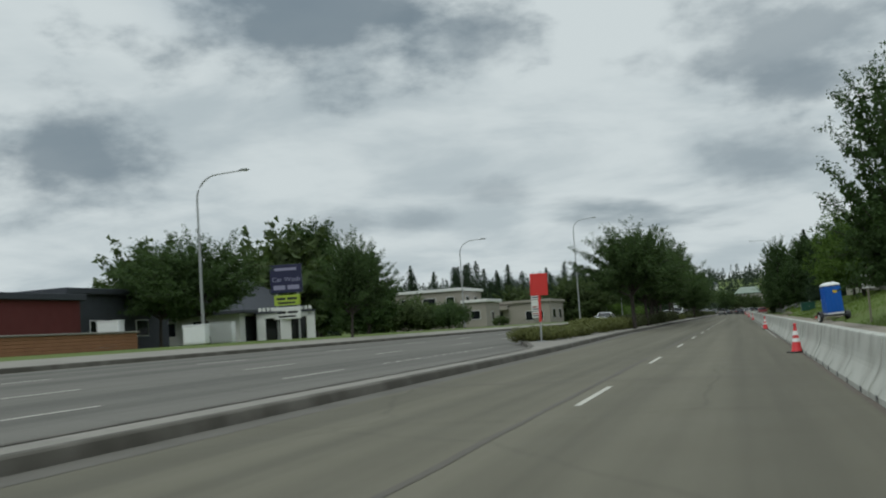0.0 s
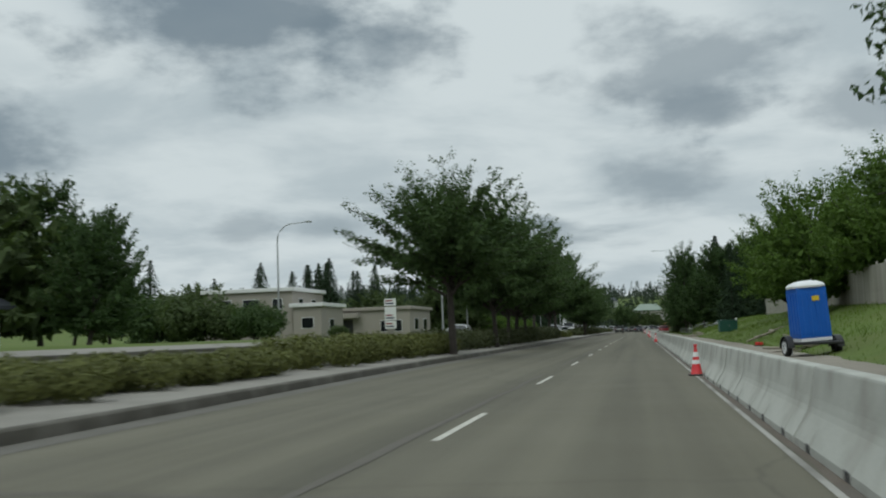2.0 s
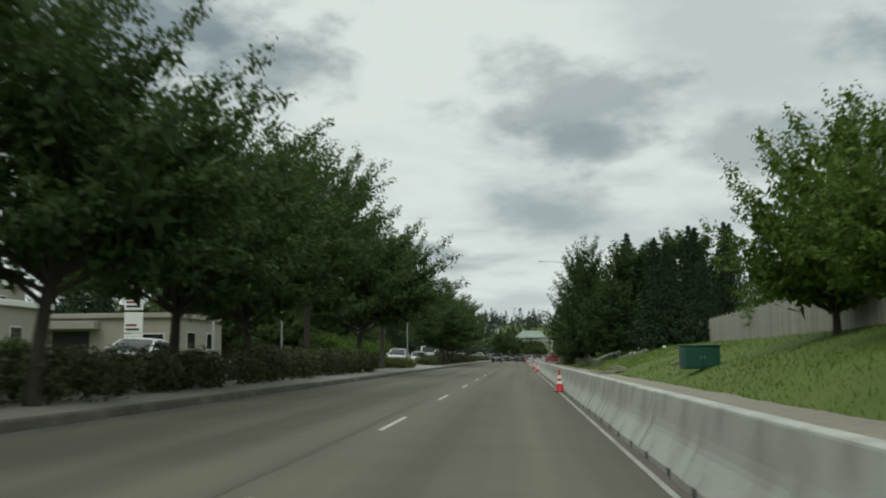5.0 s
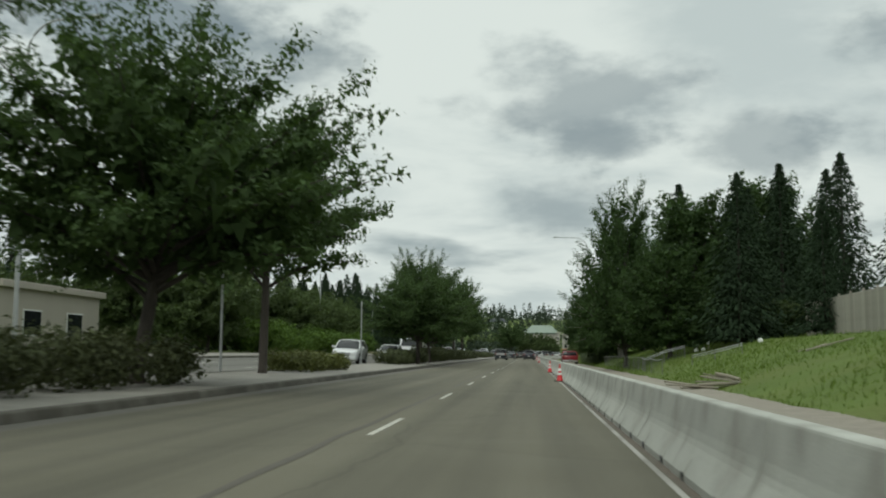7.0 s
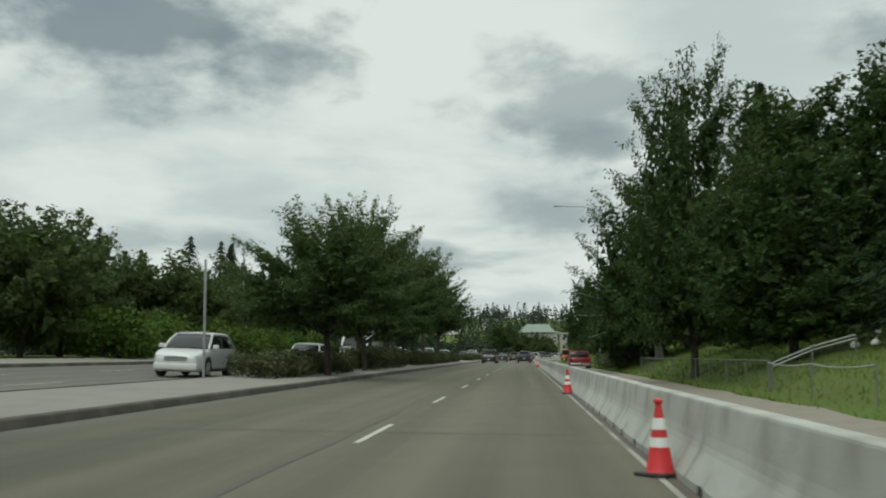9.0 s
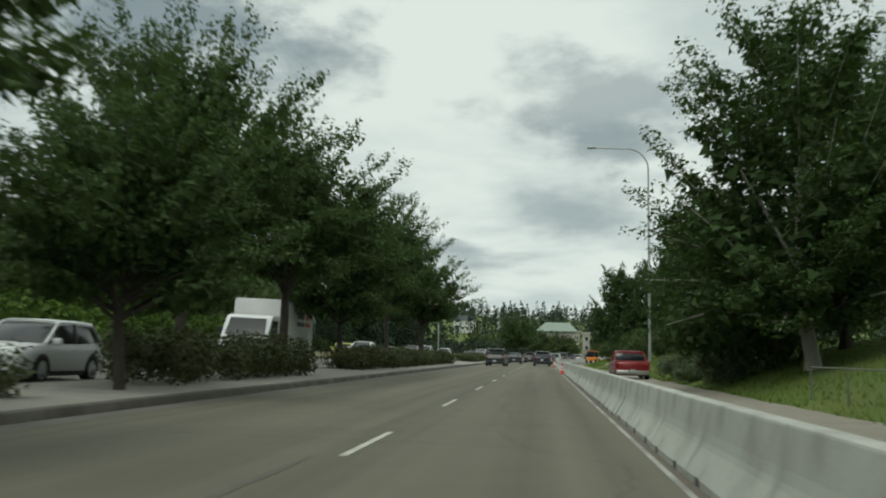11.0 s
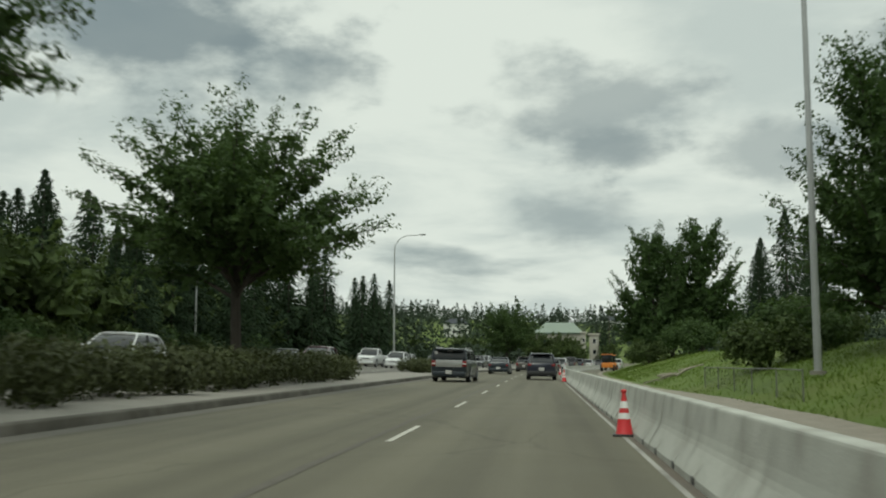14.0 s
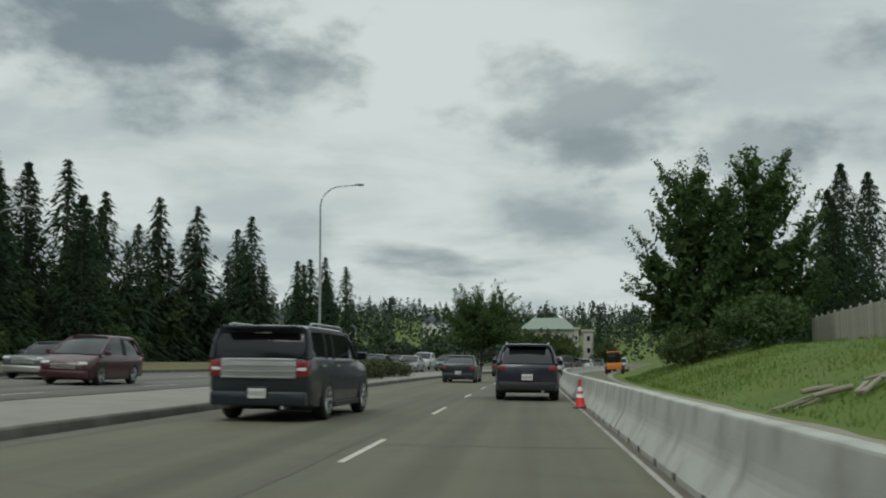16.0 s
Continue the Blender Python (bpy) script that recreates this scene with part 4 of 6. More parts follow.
def street_lamp(x, y, top, arm, side, label="tall grey steel street lamp with a curved arm"):
    z = height(x, y)
    t = thing("street_lamp", pose(x, y, z), label, "street lamp", "street lamps")
    h = top - z
    bm = new_bm()
    tube(bm, [(0, 0, 0), (0, 0, 0.12), (0, 0, 0.13)], [0.24, 0.24, 0.12], 14)
    part("base", bm, CONCRETE, t)
    bm = new_bm()
    r = min(1.7, arm * 0.55)
    pts = [(0, 0, 0.1), (0, 0, h * 0.5), (0, 0, h - r * 1.1)]
    rad = [0.125, 0.095, 0.07]
    for k in range(1, 9):
        a = k / 8 * math.pi / 2
        pts.append((side * r * (1 - math.cos(a)), 0, h - r * 1.1 + r * math.sin(a) * 1.0))
        rad.append(0.065 - 0.002 * k)
    pts.append((side * (arm - 0.5), 0, h - r * 0.06))
    rad.append(0.042)
    part("pole", tube(bm, pts, rad, 12), STEEL, t)
    bm = new_bm()
    s = side
    loft(bm, [[(s * a, b * w, h - r * 0.06 + c) for b, c in ((-0.5, -0.02), (0.5, -0.02), (0.8, 0.03), (0.5, 0.1 * hgt), (-0.5, 0.1 * hgt), (-0.8, 0.03))] for a, w, hgt in ((arm - 0.6, 0.10, 0.5), (arm - 0.35, 0.30, 1.2), (arm + 0.05, 0.32, 1.1), (arm + 0.18, 0.16, 0.6))])
    head = part("lamp_head", bm, STEEL, t)
    bm = new_bm()
    x0, x1 = sorted((s * (arm - 0.3), s * (arm + 0.08)))
    box(bm, x0, x1, -0.12, 0.12, h - r * 0.06 - 0.06, h - r * 0.06 - 0.018, 0.02)
    part("lens", bm, CLEARLENS, head, "clear lens")


street_lamp(-36.4, 64.0, 13.4, 4.0, 1)
street_lamp(-35.3, 130.5, 13.0, 3.5, 1)
street_lamp(-24.5, 161.0, 17.5, 3.6, 1)
street_lamp(8.4, 261.0, 18.0, 4.7, -1)
street_lamp(-16.8, 343.0, 15.7, 3.4, 1, "tall grey steel street lamp on the far median")
street_lamp(-32.0, 320.0, 10.6, 2.4, 1)
street_lamp(9.5, 38.0, 13.0, 4.0, -1)


def post(x, y, h, r=0.045, mat=None, label="thin pale grey steel post", name="sign_post"):
    z = height(x, y)
    t = thing(name, pose(x, y, z), label, "post")
    bm = new_bm()
    tube(bm, [(0, 0, -0.2), (0, 0, h - 0.02), (0, 0, h)], [r, r, r * 0.6], 10)
    part("shaft", bm, mat or STEEL, t)
    bm = new_bm()
    tube(bm, [(0, 0, 0), (0, 0, 0.05)], [r * 2.2, r * 2.0], 10)
    part("collar", bm, STEEL, t)


post(-11.2, 128.5, 5.0)
post(-11.0, 150.0, 4.6)
post(-11.0, 99.5, 3.0)
post(-11.1, 181.0, 4.2)
post(-25.8, 238.0, 9.8, 0.07, label="slim grey steel pole beside the pavement")


def red_sign():
    x, y = -7.5, 38.95
    t = thing("median_sign", pose(x, y, height(x, y) + 0.25, 0, 1.5, 8), "blank red rectangular sign on a post", "road sign")
    bm = new_bm()
    box(bm, -0.34, 0.34, -0.012, 0.012, 1.80, 2.66, 0.006)
    part("panel", bm, REDSIGN, t, "plain red painted panel")
    bm = new_bm()
    tube(bm, [(0, 0.05, 0.78), (0, 0.05, 2.4)], [0.055, 0.055], 10)
    part("sleeve", bm, REDSIGN, t, "red painted sleeve")
    bm = new_bm()
    tube(bm, [(0, 0.05, 0), (0, 0.05, 0.80)], [0.032, 0.032], 10)
    part("post", bm, STEEL, t)
    bm = new_bm()
    box(bm, -0.15, 0.15, -0.09, 0.19, 0.0, 0.02, 0.005)
    for bx in (-0.11, 0.11):
        for by in (-0.06, 0.16):
            tube(bm, [(bx, by, 0.02), (bx, by, 0.045)], [0.018, 0.018], 6)
    part("base_plate", bm, STEEL, t)


red_sign()


def wheel(parent, x, y, r, w, side, rim_mat=None, spokes=10):
    """Tyre with rounded shoulders and a spoked rim; side is +1 or -1."""
    e = new_bm()
    prof = [(r * 0.66, -0.5), (r * 0.9, -0.5), (r * 0.985, -0.36), (r, 0.0), (r * 0.985, 0.36), (r * 0.9, 0.5), (r * 0.66, 0.5)]
    n = 28
    rings = []
    for k in range(n):
        a = k * math.tau / n
        rings.append([(b * w, math.cos(a) * q, math.sin(a) * q) for q, b in prof])
    rs = [[e.verts.new(p) for p in q] for q in rings]
    m = len(prof)
    for k in range(n):
        a, b = rs[k], rs[(k + 1) % n]
        for j in range(m):
            e.faces.new((a[j], a[(j + 1) % m], b[(j + 1) % m], b[j]))
    hub = part("wheel", e, TYRE, parent)
    hub.location = (x, y, r)
    g = new_bm()
    s = side * w * 0.46
    tube(g, [(s - side * 0.05, 0, 0), (s - side * 0.02, 0, 0)], [r * 0.16, r * 0.16], 12)
    for k in range(spokes):
        a = k * math.tau / spokes
        c, d = math.cos(a), math.sin(a)
        tube(g, [(s - side * 0.045, c * r * 0.1, d * r * 0.1), (s - side * 0.025, c * r * 0.4, d * r * 0.4), (s - side * 0.012, c * r * 0.64, d * r * 0.64)], [0.026, 0.020, 0.024], 5)
    ring = []
    for q, b in ((r * 0.60, -0.02), (r * 0.60, 0.01), (r * 0.67, 0.01), (r * 0.67, -0.02)):
        ring.append([(s + side * b, math.cos(k * math.tau / 28) * q, math.sin(k * math.tau / 28) * q) for k in range(28)])
    loft(g, ring, closed=True, caps=False)
    part("rim", g, rim_mat or RIM, hub, "spoked alloy rim")
    g = new_bm()
    tube(g, [(s - side * 0.10, 0, 0), (s - side * 0.09, 0, 0)], [r * 0.62, r * 0.62], 24)
    part("brake_disc", g, BLACK, hub)


KINDS = {
    # length, width, height, ground clearance, belt, bonnet height, wheel radius, front axle, rear axle, cabin: (windscreen foot, roof front, roof back, rear glass foot), y from the front
    "wagon": dict(l=5.12, w=1.93, h=1.70, clear=0.20, belt=1.13, bonnet=1.08, nose=0.84, tail=1.14, r=0.37, fa=0.95, ra=3.94, cab=(1.35, 2.05, 4.90, 5.08), hr=0.78),
    "suv": dict(l=4.55, w=1.84, h=1.66, clear=0.22, belt=1.07, bonnet=1.02, nose=0.80, tail=1.07, r=0.36, fa=0.90, ra=3.60, cab=(1.15, 1.95, 3.80, 4.46), hr=0.66),
    "sedan": dict(l=4.87, w=1.87, h=1.47, clear=0.17, belt=0.94, bonnet=0.92, nose=0.66, tail=1.02, r=0.335, fa=0.95, ra=3.70, cab=(1.30, 2.15, 3.35, 4.35), hr=0.68),
    "minivan": dict(l=4.70, w=1.86, h=1.68, clear=0.18, belt=1.02, bonnet=0.99, nose=0.74, tail=1.04, r=0.35, fa=0.92, ra=3.70, cab=(0.85, 2.0, 4.05, 4.62), hr=0.64),
    "hatch": dict(l=4.2, w=1.76, h=1.48, clear=0.17, belt=0.92, bonnet=0.92, nose=0.68, tail=0.95, r=0.32, fa=0.85, ra=3.42, cab=(1.05, 1.85, 3.55, 4.12), hr=0.66),
    "pickup": dict(l=5.6, w=2.0, h=1.88, clear=0.27, belt=1.20, bonnet=1.16, nose=0.95, tail=1.16, r=0.40, fa=1.0, ra=4.45, cab=(1.50, 2.25, 3.55, 3.75), hr=0.78),
    "classic": dict(l=5.2, w=1.92, h=1.42, clear=0.20, belt=0.92, bonnet=0.90, nose=0.78, tail=0.90, r=0.34, fa=0.95, ra=3.95, cab=(1.75, 2.35, 3.35, 3.95), hr=0.66),
}


def vehicle(name, kind, m, body, label, lit=False, band=False, rails=False, spokes=10, plate=True):
    """A road vehicle, nose towards its own +y; the origin is on the ground below its middle."""
    k = KINDS[kind]
    L, W, H = k["l"], k["w"] / 2, k["h"]
    fy = L / 2
    t = thing(name, m, label, {"wagon": "wagon", "suv": "suv", "sedan": "car", "minivan": "minivan", "hatch": "car", "pickup": "pickup truck", "classic": "car"}[kind], "traffic")
    c0, belt = k["clear"], k["belt"]

    def sec(y, zb, zt, hw):
        d = zt - zb
        half = [(hw - 0.14, zb), (hw - 0.04, zb + 0.06), (hw - 0.005, zb + 0.28 * d), (hw, zb + 0.55 * d), (hw - 0.012, zb + 0.72 * d), (hw - 0.03, zb + 0.93 * d), (hw - 0.075, zt)]
        return [(x, y, z) for x, z in half] + [(0, y, zt + 0.015)] + [(-x, y, z) for x, z in half[::-1]]

    bt = k["bonnet"]
    st = [(fy, c0 + 0.12, k["nose"] - 0.12, W * 0.70), (fy - 0.05, c0 + 0.05, k["nose"], W * 0.82), (fy - 0.22, c0, k["nose"] + 0.08, W * 0.93), (fy - 0.55, c0, bt - 0.06, W * 0.985), (fy - k["cab"][0] * 0.9, c0, bt, W), (fy - k["cab"][0] - 0.2, c0, belt, W)]
    st += [(0, c0 - 0.01, belt, W), (fy - k["ra"] + 0.3, c0, belt + 0.01, W), (-fy + 0.55, c0, max(k["tail"], belt) if kind != "pickup" else k["tail"], W * 0.99), (-fy + 0.20, c0 + 0.06, k["tail"], W * 0.965), (-fy + 0.05, c0 + 0.12, k["tail"] - 0.03, W * 0.92), (-fy, c0 + 0.18, k["tail"] - 0.10, W * 0.86)]
    bm = new_bm()
    loft(bm, [sec(*s) for s in st])
    body_ob = part("body", bm, body, t, smooth=40)
    # cabin: tinted glass all round, with a painted roof and pillars over it
    a, b, c, d = [fy - v for v in k["cab"]]
    hr, zr = k["hr"], H

    def cab(y, top, hw_b, hw_t):
        zb = belt - 0.03
        half = [(hw_b, zb), (hw_b - (hw_b - hw_t) * 0.35, zb + (top - zb) * 0.45), (hw_t + 0.03, zb + (top - zb) * 0.88), (hw_t - 0.06, top)]
        return [(x, y, z) for x, z in half] + [(0, y, top + 0.012)] + [(-x, y, z) for x, z in half[::-1]]

    gw = W - 0.075
    bm = new_bm()
    loft(bm, [cab(a, belt + 0.01, gw - 0.03, gw - 0.10), cab(b + (a - b) * 0.5, belt + (zr - belt) * 0.55, gw, (gw + hr) / 2), cab(b, zr - 0.05, gw, hr), cab((b + c) / 2, zr - 0.012, gw, hr), cab(c, zr - 0.05, gw - 0.01, hr - 0.02), cab(d + (c - d) * 0.45, belt + (zr - belt) * 0.52, gw - 0.03, hr + 0.01), cab(d, belt + 0.01, gw - 0.06, gw - 0.14)])
    glass = part("glasshouse", bm, GLASS, t, "dark tinted glass", smooth=35)
    bm = new_bm()
    rings = []
    for y, q in ((b + 0.05, 0), (b - 0.2, 0.02), ((b + c) / 2, 0.026), (c + 0.2, 0.02), (c - 0.06, 0)):
        top = zr - 0.04 + q * 1.3
        rings.append([(hr + 0.035, y, top - 0.10), (hr + 0.02, y, top - 0.03), (hr - 0.06, y, top + 0.012), (0, y, top + 0.03), (-hr + 0.06, y, top + 0.012), (-hr - 0.02, y, top - 0.03), (-hr - 0.035, y, top - 0.10)])
    loft(bm, rings, closed=True)
    part("roof", bm, body, t, smooth=40)
    pil = [(a, b, 0.05), (fy - (k["cab"][1] + k["cab"][2]) / 2 + 0.15, fy - (k["cab"][1] + k["cab"][2]) / 2 + 0.08, 0.045), (d + 0.05, c, 0.06)]
    if kind in ("wagon", "suv", "minivan"):
        pil.append((c + 1.0, c + 0.95, 0.04))
    for s in (1, -1):
        for yb, yt, r in pil:
            bm = new_bm()
            tube(bm, [(s * (gw - 0.01), yb, belt - 0.02), (s * (gw - (gw - hr) * 0.42 + 0.005), yb + (yt - yb) * 0.5, belt + (zr - belt) * 0.5), (s * (hr + 0.015), yt, zr - 0.08)], [r, r * 0.85, r * 0.8], 6)
            part("pillar", bm, BLACK if r < 0.05 else body, t)
        for ax in (k["fa"], k["ra"]):
            y = fy - ax
            # the body is uncut: a black ring stands in for the shaded arch gap
            arch = new_bm()
            r0 = k["r"]
            ring = []
            for q in range(13):
                an = math.pi * (q / 12) * 1.10 - math.pi * 0.05
                cs, sn = math.cos(an), math.sin(an)
                ring.append([(s * (W - 0.10), y + cs * r0 * 1.16, r0 + sn * r0 * 1.16), (s * (W + 0.008), y + cs * r0 * 1.16, r0 + sn * r0 * 1.16), (s * (W + 0.008), y + cs * r0 * 0.92, r0 + sn * r0 * 0.92), (s * (W - 0.10), y + cs * r0 * 0.92, r0 + sn * r0 * 0.92)])
            loft(arch, ring)
            part("wheel_arch", arch, BLACK, t)
            wheel(t, s * (W - 0.105), y, r0, 0.23, s, spokes=spokes)
        bm = new_bm()
        box(bm, s * (W + 0.10) - 0.11, s * (W + 0.10) + 0.11, a - 0.30, a - 0.18, belt - 0.02, belt + 0.14, 0.035, 2)
        mir = part("mirror", bm, body, t)
        bm = new_bm()
        box(bm, min(s * (W + 0.01), s * (W + 0.19)), max(s * (W + 0.01), s * (W + 0.19)), a - 0.308, a - 0.300, belt, belt + 0.12, 0.01)
        part("mirror_glass", bm, GLASS, mir)
        for dy in ((b + c) / 2 + 0.35, (b + c) / 2 - 0.75):
            bm = new_bm()
            box(bm, s * (W - 0.012) - 0.014, s * (W - 0.012) + 0.014, dy - 0.10, dy + 0.10, belt - 0.16, belt - 0.125, 0.008)
            part("door_handle", bm, CHROME if band else body, t)
        bm = new_bm()
        box(bm, s * (W - 0.005) - 0.012, s * (W - 0.005) + 0.012, fy - k["ra"] + r0 * 1.2, fy - k["fa"] - r0 * 1.2, c0 + 0.02, c0 + 0.12, 0.01)
        part("side_sill", bm, BLACK, t)
        # tail lamp, wrapped round the corner, and headlamp
        tz = k["tail"] - (0.06 if kind in ("wagon", "suv", "pickup", "minivan") else 0.16)
        th = {"wagon": 0.30, "suv": 0.15, "minivan": 0.30, "pickup": 0.34}.get(kind, 0.17)
        bm = new_bm()
        wl = 0.24 if kind != "pickup" else 0.16
        x0, x1 = sorted((s * (W * 0.93), s * (W * 0.93 - wl)))
        box(bm, x0, x1, -fy - 0.012, -fy + 0.30, tz - th, tz, 0.03, 2)
        lamp = part("tail_lamp", bm, BRAKE if lit else REDLENS, t, "red lamp" + (" glowing" if lit else ""))
        bm = new_bm()
        box(bm, x0 + 0.03, x1 - 0.03, -fy - 0.018, -fy - 0.004, tz - th * 0.62, tz - th * 0.42, 0.008)
        part("reversing_lens", bm, CLEARLENS if band else REDLENS, lamp)
        bm = new_bm()
        x0, x1 = sorted((s * (W * 0.88), s * (W * 0.88 - 0.36)))
        box(bm, x0 + 0.04, x1 - 0.04, fy - 0.34, fy - 0.035, k["nose"] - 0.07, k["nose"] + 0.035, 0.035, 2)
        part("headlamp", bm, CLEARLENS, t, "clear headlamp")
        if rails:
            bm = new_bm()
            tube(bm, [(s * (hr - 0.03), b - 0.10, zr + 0.0), (s * (hr - 0.03), b - 0.28, zr + 0.045), (s * (hr - 0.03), c + 0.5, zr + 0.045), (s * (hr - 0.03), c + 0.3, zr + 0.0)], [0.016, 0.02, 0.02, 0.016], 8)
            part("roof_rail", bm, CHROME, t)
    bm = new_bm()
    box(bm, -W * 0.90, W * 0.90, -fy - 0.05, -fy + 0.25, c0 + 0.08, c0 + 0.34, 0.05, 2)
    part("rear_bumper", bm, body if kind in ("sedan", "hatch", "wagon") else CHROME if kind == "pickup" else BLACK, t)
    bm = new_bm()
    box(bm, -W * 0.86, W * 0.86, fy - 0.22, fy + 0.04, c0 + 0.06, c0 + 0.30, 0.05, 2)
    part("front_bumper", bm, body if kind != "classic" else CHROME, t)
    bm = new_bm()
    for i in range(4):
        z = k["nose"] - 0.20 + i * 0.045
        box(bm, -W * 0.46, W * 0.46, fy - 0.06, fy + 0.012, z, z + 0.022, 0.006)
    part("grille", bm, CHROME if band or kind in ("minivan", "classic") else BLACK, t)
    if plate:
        pz = c0 + 0.46 if kind in ("suv", "minivan", "hatch") else c0 + 0.30
        if kind == "sedan":
            pz = c0 + 0.36
        bm = new_bm()
        box(bm, -0.16, 0.16, -fy - 0.066, -fy - 0.052, pz - 0.085, pz + 0.085, 0.008)
        pl = part("number_plate", bm, PLATE, t, "small white plate")
        bm = new_bm()
        for i in range(6):
            box(bm, -0.13 + i * 0.045, -0.10 + i * 0.045, -fy - 0.0695, -fy - 0.066, pz - 0.035, pz + 0.035)
        part("lettering_bar", bm, PLATEBAR, pl)
        bm = new_bm()
        box(bm, -0.20, 0.20, -fy - 0.054, -fy + 0.02, pz - 0.12, pz + 0.12, 0.01)
        part("plate_recess", bm, BLACK, t)
    if band:  # full-width brushed panel across the tailgate
        bm = new_bm()
        box(bm, -W * 0.70, W * 0.70, -fy - 0.030, -fy + 0.05, belt - 0.37, belt - 0.02, 0.012, 2)
        pnl = part("tailgate_panel", bm, CHROME, t, "brushed silver tailgate panel")
        for z in (belt - 0.05, belt - 0.15, belt - 0.25, belt - 0.35):
            bm = new_bm()
            box(bm, -W * 0.70, W * 0.70, -fy - 0.044, -fy - 0.026, z - 0.012, z + 0.012, 0.004)
            part("panel_rib", bm, RIM, pnl)
        bm = new_bm()
        box(bm, -0.16, 0.16, -fy + 0.16, -fy + 0.19, zr - 0.15, zr - 0.12, 0.006)
        part("badge", bm, WHITE, t, "small pale badge")
        for s in (1, -1):
            for z in (belt - 0.28,):
                bm = new_bm()
                box(bm, s * (W + 0.002) - 0.006, s * (W + 0.002) + 0.006, fy - k["ra"] + 0.4, fy - k["fa"] - 0.45, belt - 0.055, belt - 0.035, 0.002)
                part("belt_trim", bm, CHROME, t)
    if kind in ("wagon", "suv", "minivan", "hatch"):
        bm = new_bm()
        box(bm, -hr * 0.88, hr * 0.88, c - 0.34, c + 0.02, zr - 0.065, zr - 0.02, 0.015, 2)
        part("rear_spoiler", bm, body, t)
    if kind == "pickup":
        y0, y1 = -fy + 0.06, d - 0.02
        for s in (1, -1):
            bm = new_bm()
            box(bm, s * (W - 0.09) - 0.05, s * (W - 0.09) + 0.05, y0, y1, belt - 0.2, belt + 0.03, 0.02)
            part("bed_rail", bm, body, t)
        bm = new_bm()
        box(bm, -W + 0.1, W - 0.1, y0 - 0.02, y0 + 0.06, belt - 0.5, belt + 0.03, 0.02)
        part("tailgate", bm, body, t)
    for x in (-0.45, 0.45) if kind == "sedan" else (0.45,):
        bm = new_bm()
        tube(bm, [(x, -fy - 0.03, c0 + 0.06), (x, -fy + 0.3, c0 + 0.06)], [0.035, 0.035], 10)
        part("exhaust", bm, STEEL, t)
    return t


def on_road(u, y, turn=0.0):
    x = u + bend(y)
    slope = (bend(y + 1) - bend(y - 1)) / 2
    tilt = math.degrees(math.atan2(height(x + 0.8, y) - height(x - 0.8, y), 1.6))
    pitch = math.degrees(math.atan2(height(x + slope, y + 1) - height(x - slope, y - 1), 2))
    m = Matrix.Translation((x, y, height(x, y))) @ Matrix.Rotation(-math.atan(slope), 4, "Z")
    return m @ pose(0, 0, 0, pitch, -tilt, 0) @ pose(0, 0, 0, 0, 0, turn)


NAVY = paint("paint_navy", (0.012, 0.019, 0.027))
BLUEBLACK = paint("paint_blue_black", (0.016, 0.018, 0.034))
TAUPE = paint("paint_taupe", (0.075, 0.068, 0.062))
MAROON = paint("paint_maroon", (0.048, 0.008, 0.014))
CARWHITE = paint("paint_white", (0.60, 0.61, 0.61))
CARSILVER = paint("paint_silver", (0.32, 0.33, 0.34))
CARRED = paint("paint_red", (0.22, 0.012, 0.018))
LIME = paint("paint_lime", (0.50, 0.55, 0.04))
CARGREY = paint("paint_grey", (0.07, 0.075, 0.08))

vehicle("wagon", "wagon", on_road(-4.62, 282.7, -3.0), NAVY, "dark blue-grey boxy wagon with silver tailgate panel", lit=False, band=True, rails=True)
vehicle("suv", "suv", on_road(-0.10, 294.5), BLUEBLACK, "blue-black compact suv seen from behind", rails=True)
vehicle("sedan", "sedan", on_road(-4.05, 319.5), NAVY, "dark blue sedan in slow traffic", lit=False)
vehicle("minivan", "minivan", on_road(-3.4, 345.0), TAUPE, "dull taupe minivan in slow traffic")
queue = [(-0.2, 330, "suv", CARSILVER, "silver suv"), (-0.3, 345, "sedan", CARGREY, "dark grey sedan"), (-4.1, 362, "sedan", CARGREY, "dark grey sedan"), (-0.2, 359, "suv", CARWHITE, "white suv"), (-0.2, 376, "pickup", CARGREY, "dark grey pickup"),
         (-4.0, 378, "suv", CARSILVER, "silver suv"), (-0.2, 392, "minivan", BLUEBLACK, "blue-black minivan"), (-4.0, 394, "hatch", CARRED, "red hatchback"), (-0.2, 408, "suv", CARWHITE, "white suv"), (-4.0, 412, "sedan", CARSILVER, "silver sedan"), (-0.2, 426, "suv", CARGREY, "dark grey suv")]
for u, y, kd, mt, what in queue:
    vehicle(kd, kd, on_road(u, y), mt, what + " waiting in the traffic queue")
